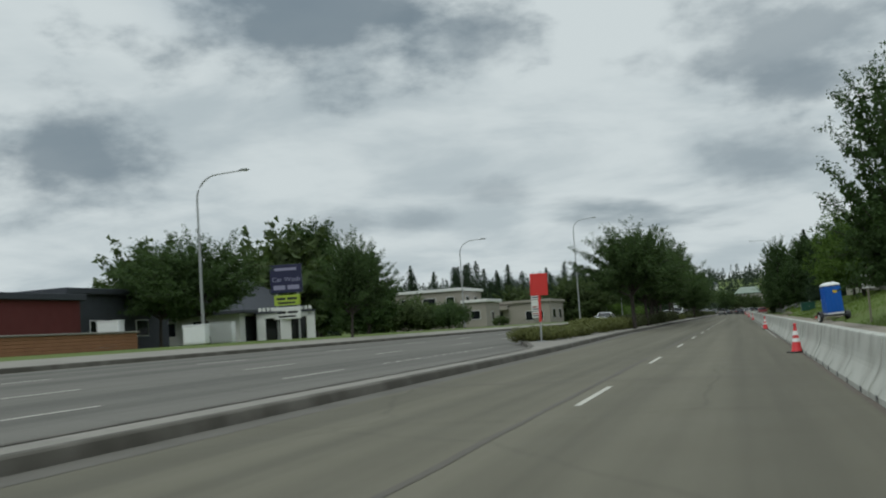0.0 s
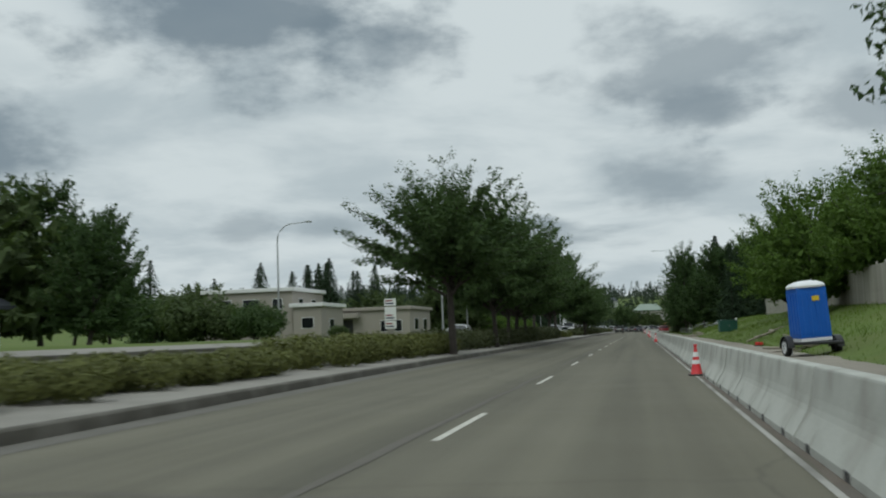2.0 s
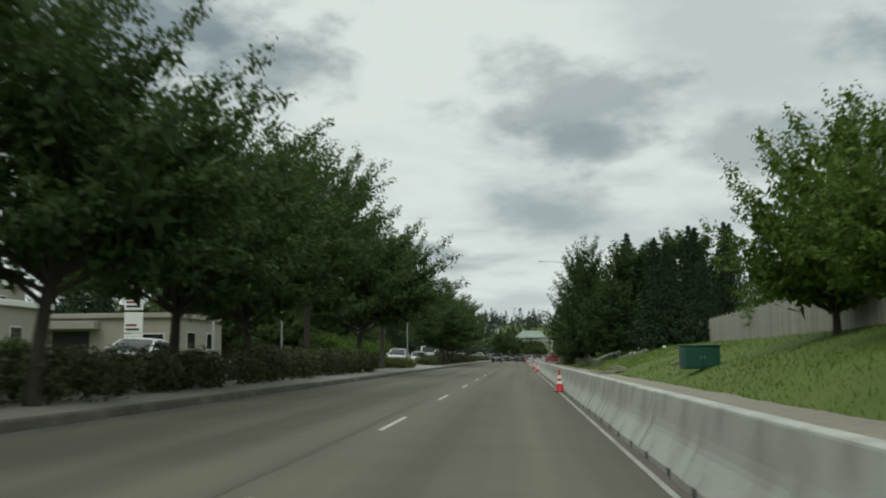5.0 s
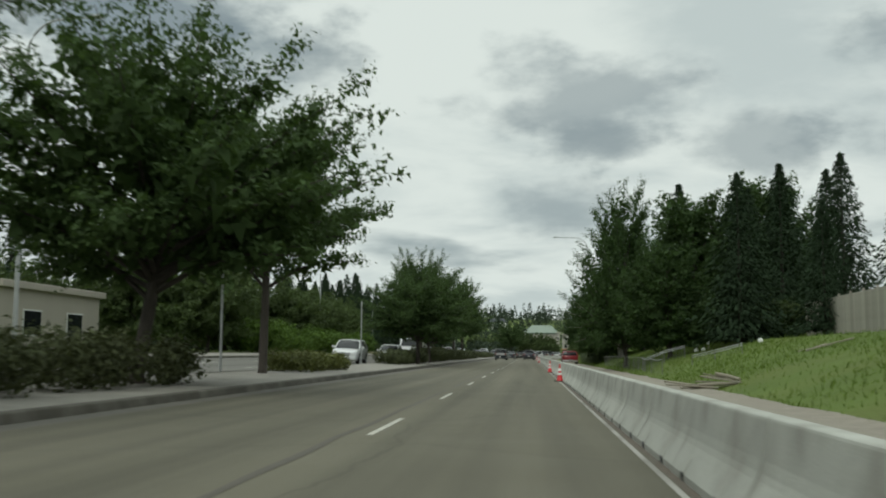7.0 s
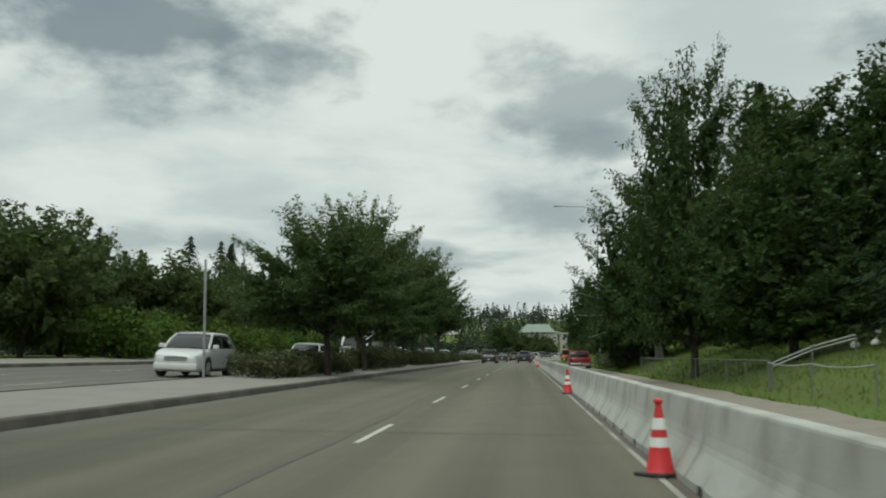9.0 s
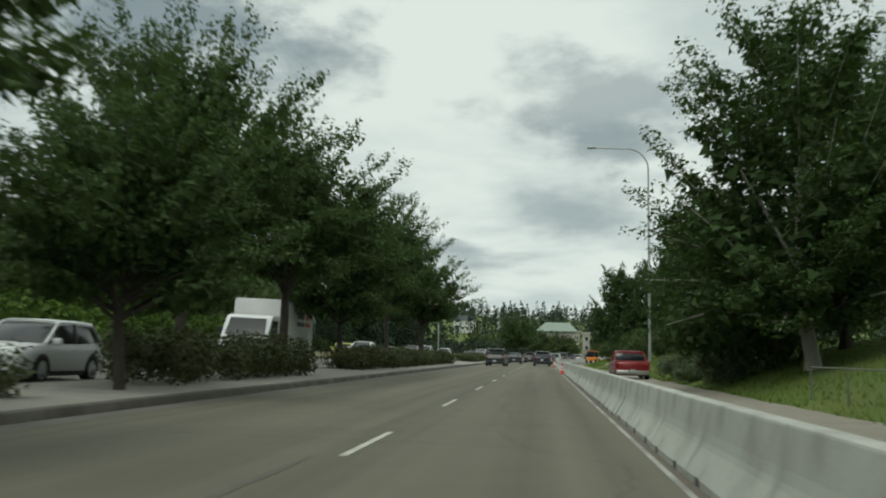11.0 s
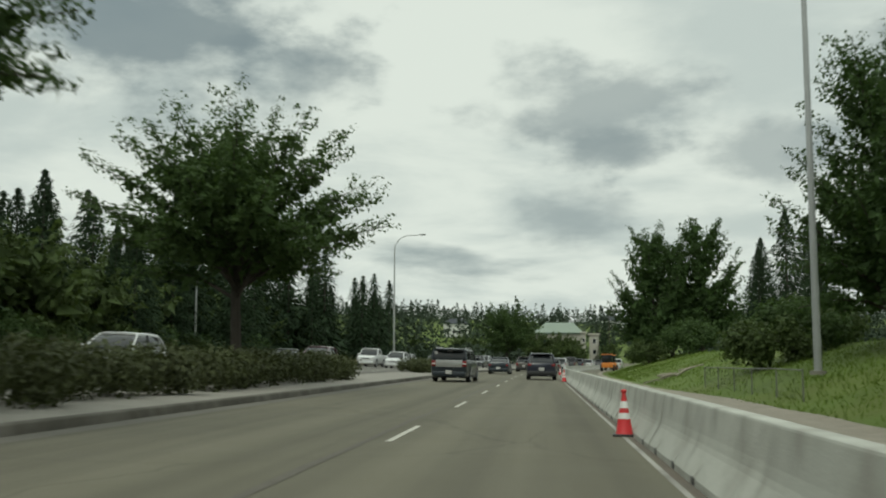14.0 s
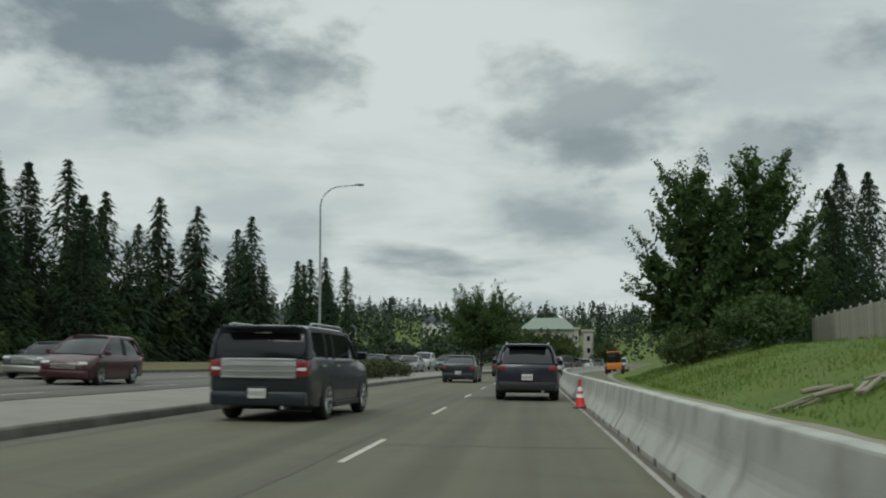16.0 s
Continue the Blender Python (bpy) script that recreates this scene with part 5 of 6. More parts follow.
for u, y, kd, mt, what in ((-15.2, 297.0, "minivan", MAROON, "maroon minivan on the opposite carriageway"), (-18.5, 333.0, "pickup", CARWHITE, "white pickup on the opposite carriageway"),
                           (-18.5, 301.0, "classic", CARGREY, "old dark grey saloon with chrome bumper"), (-15.1, 264.0, "suv", CARWHITE, "white suv on the opposite carriageway"), (-18.5, 273.0, "hatch", LIME, "lime green hatchback on the opposite carriageway"),
                           (-15.2, 330.0, "suv", CARWHITE, "white suv on the opposite carriageway"), (-18.5, 352.0, "sedan", CARSILVER, "silver sedan on the opposite carriageway"), (-15.2, 360.0, "sedan", CARGREY, "dark sedan on the opposite carriageway"),
                           (-12.4, 184.0, "suv", CARWHITE, "white suv on the opposite carriageway"), (-12.2, 203.0, "hatch", CARWHITE, "white hatchback on the opposite carriageway"), (-15.6, 122.0, "sedan", CARWHITE, "white sedan on the opposite carriageway"),
                           (-12.4, 352.0, "sedan", CARSILVER, "silver sedan on the opposite carriageway"), (-12.5, 338.0, "hatch", CARGREY, "dark hatchback on the opposite carriageway"), (-16.0, 377.0, "pickup", CARWHITE, "white pickup on the opposite carriageway"), (-12.4, 371.0, "suv", CARGREY, "dark suv on the opposite carriageway"), (-16.0, 396.0, "minivan", CARSILVER, "silver minivan on the opposite carriageway")):
    vehicle(kd, kd, on_road(u, y, 180), mt, what)
def box_truck(m):
    """A delivery truck: cab with a raked screen, tall square cargo box with coloured marks on its sides."""
    t = thing("box_truck", m, "white delivery truck with red and dark marks on its box", "truck", "traffic")
    W, L = 1.12, 8.6
    f = L / 2
    bm = new_bm()
    box(bm, -0.45, 0.45, -f + 0.1, f - 0.6, 0.55, 0.80, 0.02)
    part("chassis", bm, BLACK, t)
    bm = new_bm()
    box(bm, -W, W, -f, f - 2.3, 0.85, 3.15, 0.03, 2)
    cargo = part("cargo_box", bm, CARWHITE, t)
    for s in (1, -1):
        for z in (0.87, 3.10):
            bm = new_bm()
            box(bm, s * W - 0.02, s * W + 0.02, -f, f - 2.3, z - 0.05, z + 0.05, 0.01)
            part("edge_rail", bm, STEEL, cargo)
        for a, b, mt in ((-f + 0.7, -f + 1.75, REDSIGN), (-f + 1.95, -f + 3.4, SIGNBLUE)):
            for z0, z1, c in ((2.05, 2.25, 0.0), (2.40, 2.75, 0.12)):
                bm = new_bm()
                box(bm, min(s * W, s * (W + 0.006)), max(s * W, s * (W + 0.006)), a + c, b - c * 0.5, z0, z1)
                part("lettering_bar", bm, mt, cargo)
    bm = new_bm()
    prof = [(f - 2.22, 0.55), (f - 0.05, 0.55), (f, 0.75), (f - 0.02, 1.15), (f - 0.45, 1.42), (f - 1.0, 2.25), (f - 1.35, 2.38), (f - 2.22, 2.40)]
    loft(bm, [[(x * q, y, z) for y, z in prof] for x, q in ((-1.02, 1.0), (-0.9, 1.0), (0.9, 1.0), (1.02, 1.0))])
    bmesh.ops.bevel(bm, geom=list(bm.edges), offset=0.025, segments=1, affect="EDGES")
    cab = part("cab", bm, CARWHITE, t, smooth=40)
    bm = new_bm()
    loft(bm, [[(-0.88, f - 0.50, 1.47), (0.88, f - 0.50, 1.47), (0.80, f - 0.97, 2.20), (-0.80, f - 0.97, 2.20)], [(-0.88, f - 0.44, 1.49), (0.88, f - 0.44, 1.49), (0.80, f - 0.92, 2.23), (-0.80, f - 0.92, 2.23)]])
    part("windscreen", bm, GLASS, cab, "dark tinted glass")
    for s in (1, -1):
        bm = new_bm()
        loft(bm, [[(s * q, y, z) for y, z in ((f - 0.75, 1.45), (f - 2.0, 1.45), (f - 2.0, 2.15), (f - 1.15, 2.15))] for q in (1.0, 1.035)])
        part("side_window", bm, GLASS, cab, "dark tinted glass")
        bm = new_bm()
        box(bm, s * 1.22 - 0.10, s * 1.22 + 0.10, f - 0.80, f - 0.70, 1.45, 1.80, 0.03)
        part("mirror", bm, BLACK, cab)
        bm = new_bm()
        box(bm, s * 0.72 - 0.17, s * 0.72 + 0.17, f - 0.08, f + 0.015, 0.82, 1.02, 0.03)
        part("headlamp", bm, CLEARLENS, cab, "clear headlamp")
        for y in (f - 1.15, -f + 1.9):
            wheel(t, s * 0.93, y, 0.42, 0.26, s, rim_mat=WHITE, spokes=8)
    bm = new_bm()
    for i in range(4):
        box(bm, -0.5, 0.5, f - 0.03, f + 0.014, 0.80 + i * 0.07, 0.83 + i * 0.07, 0.005)
    part("grille", bm, BLACK, cab)
    bm = new_bm()
    box(bm, -1.05, 1.05, f - 0.12, f + 0.08, 0.45, 0.70, 0.04, 2)
    part("front_bumper", bm, BLACK, t)
    bm = new_bm()
    box(bm, -1.08, 1.08, -f - 0.06, -f + 0.06, 0.55, 0.72, 0.02)
    part("rear_bumper", bm, STEEL, t)


box_truck(on_road(-12.9, 226.3, 180))
vehicle("pickup", "pickup", on_road(4.75, 237.2) @ Matrix.Diagonal((0.95, 0.95, 0.82, 1)), CARRED, "bright red pickup parked behind the barriers")


# ---------------------------------------------------------------- works yard behind the barriers
def portable_toilet():
    x, y = 5.85, 71.0
    t = thing("portable_toilet", pose(x, y, height(x, y) + 0.50, 0, -3.0, 12) @ Matrix.Diagonal((0.95, 0.95, 0.93, 1)), "blue plastic portable toilet with white roof", "portable toilet")
    bm = new_bm()
    w = 0.56
    loft(bm, [[(-w, -w, z), (w, -w, z), (w, w, z), (-w, w, z)] for z in (0.02, 0.14)])
    part("skid", bm, WHITE, t)
    bm = new_bm()
    loft(bm, [[(-w * s, -w * s, z), (w * s, -w * s, z), (w * s, w * s, z), (-w * s, w * s, z)] for z, s in ((0.14, 0.98), (0.2, 1.0), (1.95, 0.95), (2.02, 0.93))])
    body = part("cabin", bm, POTTY_BLUE, t)
    for i in range(4):
        bm = new_bm()
        px = -0.42 + i * 0.28
        box(bm, px - 0.05, px + 0.05, -w - 0.012, -w + 0.03, 0.28, 1.8, 0.015)
        part("wall_rib", bm, POTTY_BLUE, body)
        bm = new_bm()
        box(bm, -w - 0.012, -w + 0.03, px - 0.05, px + 0.05, 0.28, 1.8, 0.015)
        part("wall_rib", bm, POTTY_BLUE, body)
    bm = new_bm()
    box(bm, w - 0.03, w + 0.015, -0.36, 0.36, 0.22, 1.88, 0.015)
    door = part("door", bm, POTTY_BLUE, t)
    bm = new_bm()
    box(bm, w + 0.015, w + 0.05, -0.30, -0.24, 0.95, 1.10, 0.008)
    part("latch", bm, WHITE, door)
    bm = new_bm()
    box(bm, -0.02, 0.24, -w - 0.024, -w + 0.01, 1.50, 1.68, 0.004)
    part("label_plate", bm, YELLOW, t, "small yellow label")
    bm = new_bm()
    rings = []
    for z, s in ((2.0, 1.06), (2.07, 1.08), (2.16, 0.95), (2.24, 0.62), (2.27, 0.2)):
        rings.append([(math.copysign(abs(math.cos(a)) ** 0.45, math.cos(a)) * w * s, math.copysign(abs(math.sin(a)) ** 0.45, math.sin(a)) * w * s, z) for a in [k * math.tau / 24 for k in range(24)]])
    loft(bm, rings)
    part("roof", bm, WHITE, t, "white translucent domed roof")
    bm = new_bm()
    tube(bm, [(0.35, 0.35, 1.9), (0.35, 0.35, 2.30)], [0.05, 0.05], 10)
    part("vent_pipe", bm, WHITE, t)
    # its trailer
    r = thing("trailer", pose(x, y, height(x, y), 0, 0, 12), "low dark flatbed trailer under the toilet", "trailer")
    bm = new_bm()
    box(bm, -0.75, 0.75, -1.0, 1.0, 0.40, 0.50, 0.02)
    part("deck", bm, BLACK, r, "dark steel deck")
    for s in (-1, 1):
        bm = new_bm()
        rg = []
        for q in range(9):
            an = math.pi * q / 8
            rg.append([(s * 0.98, math.cos(an) * 0.40, 0.30 + math.sin(an) * 0.38), (s * 0.74, math.cos(an) * 0.40, 0.30 + math.sin(an) * 0.38), (s * 0.74, math.cos(an) * 0.43, 0.30 + math.sin(an) * 0.41), (s * 0.98, math.cos(an) * 0.43, 0.30 + math.sin(an) * 0.41)])
        loft(bm, rg)
        part("mudguard", bm, BLACK, r)
        wheel(r, s * 0.87, 0.0, 0.31, 0.18, s, rim_mat=WHITE, spokes=8)
    bm = new_bm()
    tube(bm, [(-0.5, 1.0, 0.44), (0, 2.1, 0.42), (0.5, 1.0, 0.44)], [0.04, 0.04, 0.04], 8)
    part("drawbar", bm, STEEL, r)
    bm = new_bm()
    tube(bm, [(0, 1.9, 0.0), (0, 1.9, 0.6)], [0.03, 0.03], 8)
    part("jockey_stand", bm, STEEL, r)


portable_toilet()


def board_fence(u, y0, y1, h, seed, label, u1=None):
    """Upright boards on rails, stepping with the ground."""
    rnd = random.Random(seed)
    t = thing("fence", pose(0, 0, 0), label, "fence")
    n = int(abs(y1 - y0) / 0.30)
    bm = new_bm()
    box(bm, -0.012, 0.012, -0.143, 0.143, 0, h, 0.006)
    bmesh.ops.recalc_face_normals(bm, faces=bm.faces)
    me = bpy.data.meshes.new("board")
    bm.to_mesh(me)
    bm.free()
    me.materials.append(FENCE)
    for i in range(n):
        f = i / max(n - 1, 1)
        y = y0 + (y1 - y0) * f
        uu = u + ((u1 if u1 is not None else u) - u) * f
        x = uu + bend(y)
        if i % 8 == 0:
            pb = new_bm()
            z = height(x, y)
            box(pb, x + 0.02, x + 0.12, y - 0.05, y + 0.05, z - 0.3, z + h + 0.10, 0.008)
            part("fence_post", pb, FENCE, t)
        b = part("board", me, None, t)
        ang = -math.atan2(((u1 if u1 is not None else u) - u), (y1 - y0))
        b.matrix_local = pose(x, y, height(x, y) - 0.05 + rnd.uniform(-0.012, 0.012), 0, 0, math.degrees(ang) + rnd.uniform(-1, 1))
    for zz in (0.35, h - 0.3):
        bm = new_bm()
        pts = []
        for i in range(13):
            f = i / 12
            y = y0 + (y1 - y0) * f
            x = u + ((u1 if u1 is not None else u) - u) * f + bend(y) + 0.05
            pts.append((x, y, height(x, y) + zz))
        tube(bm, pts, [0.035] * 13, 6)
        part("rail", bm, FENCE, t)


board_fence(11.8, 84, 140, 2.0, 1, "weathered grey-beige board fence on the bank", 14.4)
board_fence(14.4, 140, 177, 2.0, 3, "weathered grey-beige board fence on the bank", 16.6)
board_fence(14.4, 299, 330, 1.6, 2, "weathered grey-beige board fence behind the bank", 17.6)


OLDSTEEL = material("weathered_steel", (0.16, 0.165, 0.15), 0.7, metal=0.2, spread=0.15, scale=3)


def chain_fence(line, h, label, mid_rail=False, sag=0.0):
    """Galvanised mesh fence with posts and a top rail along a run of (x, y) posts."""
    t = thing("chain_fence", pose(0, 0, 0), label, "fence", "mesh fences")
    top = []
    for x, y in line:
        z = height(x, y)
        bm = new_bm()
        tube(bm, [(x, y, z - 0.2), (x, y, z + h)], [0.022, 0.022], 8)
        part("fence_post", bm, OLDSTEEL, t)
        top.append((x, y, z))
    for name, low in (("top_rail", 0.03), ("middle_rail", 0.13))[:2 if mid_rail else 1]:
        pts = []
        for a, b in zip(top, top[1:]):
            for k in range(4):
                f = k / 4
                pts.append([a[m] + (b[m] - a[m]) * f for m in range(3)])
                pts[-1][2] += h - low - sag * 4 * f * (1 - f)
        pts.append((top[-1][0], top[-1][1], top[-1][2] + h - low))
        bm = new_bm()
        tube(bm, pts, [0.018] * len(pts), 8)
        part(name, bm, STEEL if mid_rail or sag else OLDSTEEL, t)
    bm = new_bm()
    for (x0, a, z0), (x1, b, z1) in zip(top, top[1:]):
        for k in range(12):
            f, g = k / 12, (k + 4) / 12
            for p, q in ((0.03, h - 0.05 - sag), (h - 0.05 - sag, 0.03)):
                gg = min(g, 1.0)
                fr = (gg - f) / (g - f)
                P = Vector((x0 + (x1 - x0) * f, a + (b - a) * f, z0 + (z1 - z0) * f + p))
                Q = Vector((x0 + (x1 - x0) * gg, a + (b - a) * gg, z0 + (z1 - z0) * gg + p + (q - p) * fr))
                tube(bm, [P, Q], [0.0022, 0.0022], 3, cap=False)
    part("wire_mesh", bm, OLDSTEEL, t)


def bank_line(u, y0, y1):
    n = max(int((y1 - y0) / 3.0), 1)
    ys = [y0 + (y1 - y0) * k / n for k in range(n + 1)]
    return [(u + bend(y) + 0.15 * noise.noise((y, 0, 0)), y) for y in ys]


chain_fence(bank_line(6.7, 175, 206), 0.82, "low galvanised wire mesh fence on the bank")
chain_fence(bank_line(6.6, 166.4, 174.9), 0.80, "mesh fence with a sagging top rail on the bank", sag=0.07)
chain_fence(bank_line(6.7, 256, 272), 0.82, "low galvanised wire mesh fence on the bank")
chain_fence([(6.78, 175.1), (7.9, 175.2), (9.1, 175.3)], 0.72, "mesh fence with two pale rails climbing the bank", True)
chain_fence([(8.0, 165.5), (9.0, 164.9), (10.3, 164.9)], 0.45, "short low mesh fence with a pale rail on the bank", True)



def timber_pile(x, y, seed, n=7, turn=60, label="pile of weathered grey timbers on the grass"):
    """Split logs and boards thrown down at odd angles, the upper ones propped on the lower."""
    rnd = random.Random(seed)
    z = height(x, y)
    tilt = math.degrees(math.atan2(height(x + 0.5, y) - height(x - 0.5, y), 1.0))
    t = thing("timber_pile", pose(x, y, z, 0, -tilt, 0), label, "timber")
    for i in range(n):
        bm = new_bm()
        ln, w = rnd.uniform(0.6, 1.9), rnd.uniform(0.03, 0.07)
        if i % 3 == 0:
            tube(bm, [(0, -ln / 2, w), (0.03, 0, w * 1.1), (0, ln / 2, w * 0.9)], [w, w * 1.05, w * 0.85], 9)
        else:
            box(bm, -w * 1.2, w * 1.2, -ln / 2, ln / 2, 0, w * 0.8, 0.008)
        b = part("timber", bm, TIMBER, t)
        b.matrix_local = pose(rnd.uniform(-0.8, 0.8), rnd.uniform(-0.5, 0.5), 0.01 + 0.07 * (i // 3), rnd.uniform(-3, 3) + 4 * (i // 3), 0, turn + rnd.uniform(-38, 38))


timber_pile(6.2, 76.6, 1, 16, 80)
timber_pile(7.6, 96, 2, 5, 40)
timber_pile(6.0, 149.4, 3, 14, 75)
timber_pile(10.9, 154, 4, 3, 115)
timber_pile(8.7, 135, 8, 5, 50)
timber_pile(6.7, 287.6, 5, 8, 122)
timber_pile(7.8, 286.5, 6, 6, 126)


def white_bag(x, y, r, seed):
    """A small stuffed bag with a slumped, creased body and a tied neck."""
    t = thing("plastic_bag", pose(x, y, height(x, y)), "small stuffed white plastic bag lying on the grass", "bag", "white bags")
    bm = new_bm()
    bmesh.ops.create_icosphere(bm, subdivisions=3, radius=r)
    for v in bm.verts:
        k = 1 + 0.22 * noise.noise(v.co * (3 / r) * 0.5 + Vector((seed, 0, 0)))
        v.co = Vector((v.co.x * k * 1.1, v.co.y * k, max(v.co.z * k, -0.6 * r) + 0.55 * r))
    part("body", bm, BAGWHITE, t)
    bm = new_bm()
    tube(bm, [(0, 0, 1.4 * r), (0.1 * r, 0, 1.62 * r), (0.2 * r, 0.1 * r, 1.85 * r)], [0.3 * r, 0.1 * r, 0.28 * r], 10)
    part("tied_neck", bm, BAGWHITE, t)


BAGWHITE = material("bag_white", (0.74, 0.75, 0.73), 0.45, spread=0.06, scale=6)
for bag in ((10.5, 179.8, 0.13, 1), (10.75, 178.6, 0.12, 2), (12.4, 170.4, 0.14, 3)):
    white_bag(*bag)


def marker_stub(x, y):
    t = thing("marker_stub", pose(x, y, height(x, y)), "short stake with a round white head on the grass", "marker", "white markers")
    bm = new_bm()
    tube(bm, [(0, 0, -0.2), (0, 0, 0.30)], [0.025, 0.025], 8)
    part("stake", bm, TIMBER, t)
    bm = new_bm()
    tube(bm, [(0, -0.03, 0.36), (0, -0.02, 0.36), (0, 0.02, 0.36), (0, 0.03, 0.36)], [0.09, 0.12, 0.12, 0.09], 16)
    part("head", bm, WHITE, t, "round white head")


marker_stub(10.6, 179.9)
marker_stub(11.3, 180.0)


def steel_skip():
    x, y = 7.6, 125.4
    t = thing("utility_cabinet", pose(x, y, height(x, y), 0, 0, 5), "dark green steel utility cabinet on the grass", "cabinet")
    bm = new_bm()
    box(bm, -0.75, 0.75, -0.5, 0.5, 0.0, 0.95, 0.03, 2)
    part("body", bm, CLOTHGREEN, t)
    bm = new_bm()
    box(bm, -0.80, 0.80, -0.55, 0.55, 0.95, 1.03, 0.03, 2)
    part("lid", bm, CLOTHGREEN, t)
    for s in (-1, 1):
        bm = new_bm()
        box(bm, s * 0.37 - 0.33, s * 0.37 + 0.33, -0.52, -0.49, 0.08, 0.88, 0.01)
        d = part("door", bm, CLOTHGREEN, t)
        bm = new_bm()
        box(bm, s * 0.08 - 0.015, s * 0.08 + 0.015, -0.54, -0.52, 0.42, 0.56, 0.006)
        part("handle", bm, STEEL, d)


steel_skip()


def generator():
    x, y = 6.0, 88.2
    t = thing("small_machine", pose(x, y, height(x, y), 0, 0, 30) @ Matrix.Diagonal((0.45, 0.45, 0.5, 1)), "small red and black machine at the gravel edge", "machine")
    bm = new_bm()
    box(bm, -0.3, 0.3, -0.4, 0.4, 0.12, 0.42, 0.05, 2)
    part("housing", bm, REDSIGN, t, "red housing")
    bm = new_bm()
    box(bm, -0.34, 0.34, -0.44, 0.44, 0.0, 0.12, 0.02)
    part("base", bm, BLACK, t)
    bm = new_bm()
    tube(bm, [(-0.3, -0.42, 0.1), (-0.3, -0.42, 0.55), (-0.3, 0.42, 0.55), (-0.3, 0.42, 0.1)], [0.018] * 4, 8)
    part("handle_frame", bm, BLACK, t)


generator()


def speed_sign():
    x, y = 6.6, 58.0
    t = thing("speed_sign", pose(x, y, height(x, y), 0, 0, 0), "white speed sign reading 50 on a timber post", "road sign")
    bm = new_bm()
    box(bm, -0.05, 0.05, -0.05, 0.05, -0.2, 3.0, 0.008)
    part("post", bm, TIMBER, t)
    bm = new_bm()
    box(bm, -0.30, 0.30, -0.07, -0.055, 1.75, 2.5, 0.006)
    p = part("panel", bm, SIGNWHITE, t)
    text("50", p, (-0.23, -0.0725, 1.86), 0.36, BLACK)
    bm = new_bm()
    box(bm, -0.2, 0.2, -0.0745, -0.0705, 2.28, 2.33)
    part("lettering_bar", bm, BLACK, p)


def text(body, parent, at, size, mat, turn=(90, 0, 0), name="lettering"):
    cu = bpy.data.curves.new(name, "FONT")
    cu.body, cu.size, cu.extrude = body, size, 0.002
    ob = bpy.data.objects.new(name, cu)
    scene.collection.objects.link(ob)
    dg = bpy.context.evaluated_depsgraph_get()
    me = bpy.data.meshes.new_from_object(ob.evaluated_get(dg))
    bpy.data.objects.remove(ob)
    me.materials.clear()
    me.materials.append(mat)
    o = new(name, me)
    o.parent = parent
    o.matrix_local = pose(*at, *turn)
    return o


speed_sign()


def works_machine(u, y, seed):
    """Small orange road-works machine far down the closed lane."""
    t = thing("roadworks_machine", on_road(u, y), "orange roadworks machine parked in the closed lane", "machine")
    bm = new_bm()
    box(bm, -0.8, 0.8, -1.4, 1.4, 0.5, 1.2, 0.08, 2)
    part("body", bm, ORANGE, t)
    bm = new_bm()
    box(bm, -0.7, 0.7, -1.2, 0.1, 1.2, 2.3, 0.1, 2)
    c = part("cab", bm, GLASS, t)
    bm = new_bm()
    box(bm, -0.76, 0.76, -1.28, 0.16, 2.3, 2.42, 0.04, 2)
    part("cab_roof", bm, ORANGE, c)
    for s in (1, -1):
        for yy in (-0.9, 0.9):
            wheel(t, s * 0.85, yy, 0.45, 0.3, s, rim_mat=ORANGE, spokes=6)


works_machine(5.3, 374, 1)
works_machine(5.0, 390, 2)
vehicle("pickup", "pickup", on_road(4.6, 408), CARWHITE, "white works pickup in the closed lane")


# ---------------------------------------------------------------- buildings
def window_unit(parent, x, y, z, w, h, axis="x", mat=None):
    bm = new_bm()
    if axis == "x":
        box(bm, x - w / 2 - 0.07, x + w / 2 + 0.07, y - 0.03, y + 0.05, z - 0.07, z + h + 0.07, 0.01)
    else:
        box(bm, x - 0.03, x + 0.05, y - w / 2 - 0.07, y + w / 2 + 0.07, z - 0.07, z + h + 0.07, 0.01)
    win = part("window", bm, mat or WHITEWALL, parent)
    bm = new_bm()
    if axis == "x":
        box(bm, x - w / 2, x + w / 2, y - 0.045, y + 0.03, z, z + h)
    else:
        box(bm, x + 0.02, x + 0.065, y - w / 2, y + w / 2, z, z + h)
    part("pane", bm, GLASS, win)
    return win


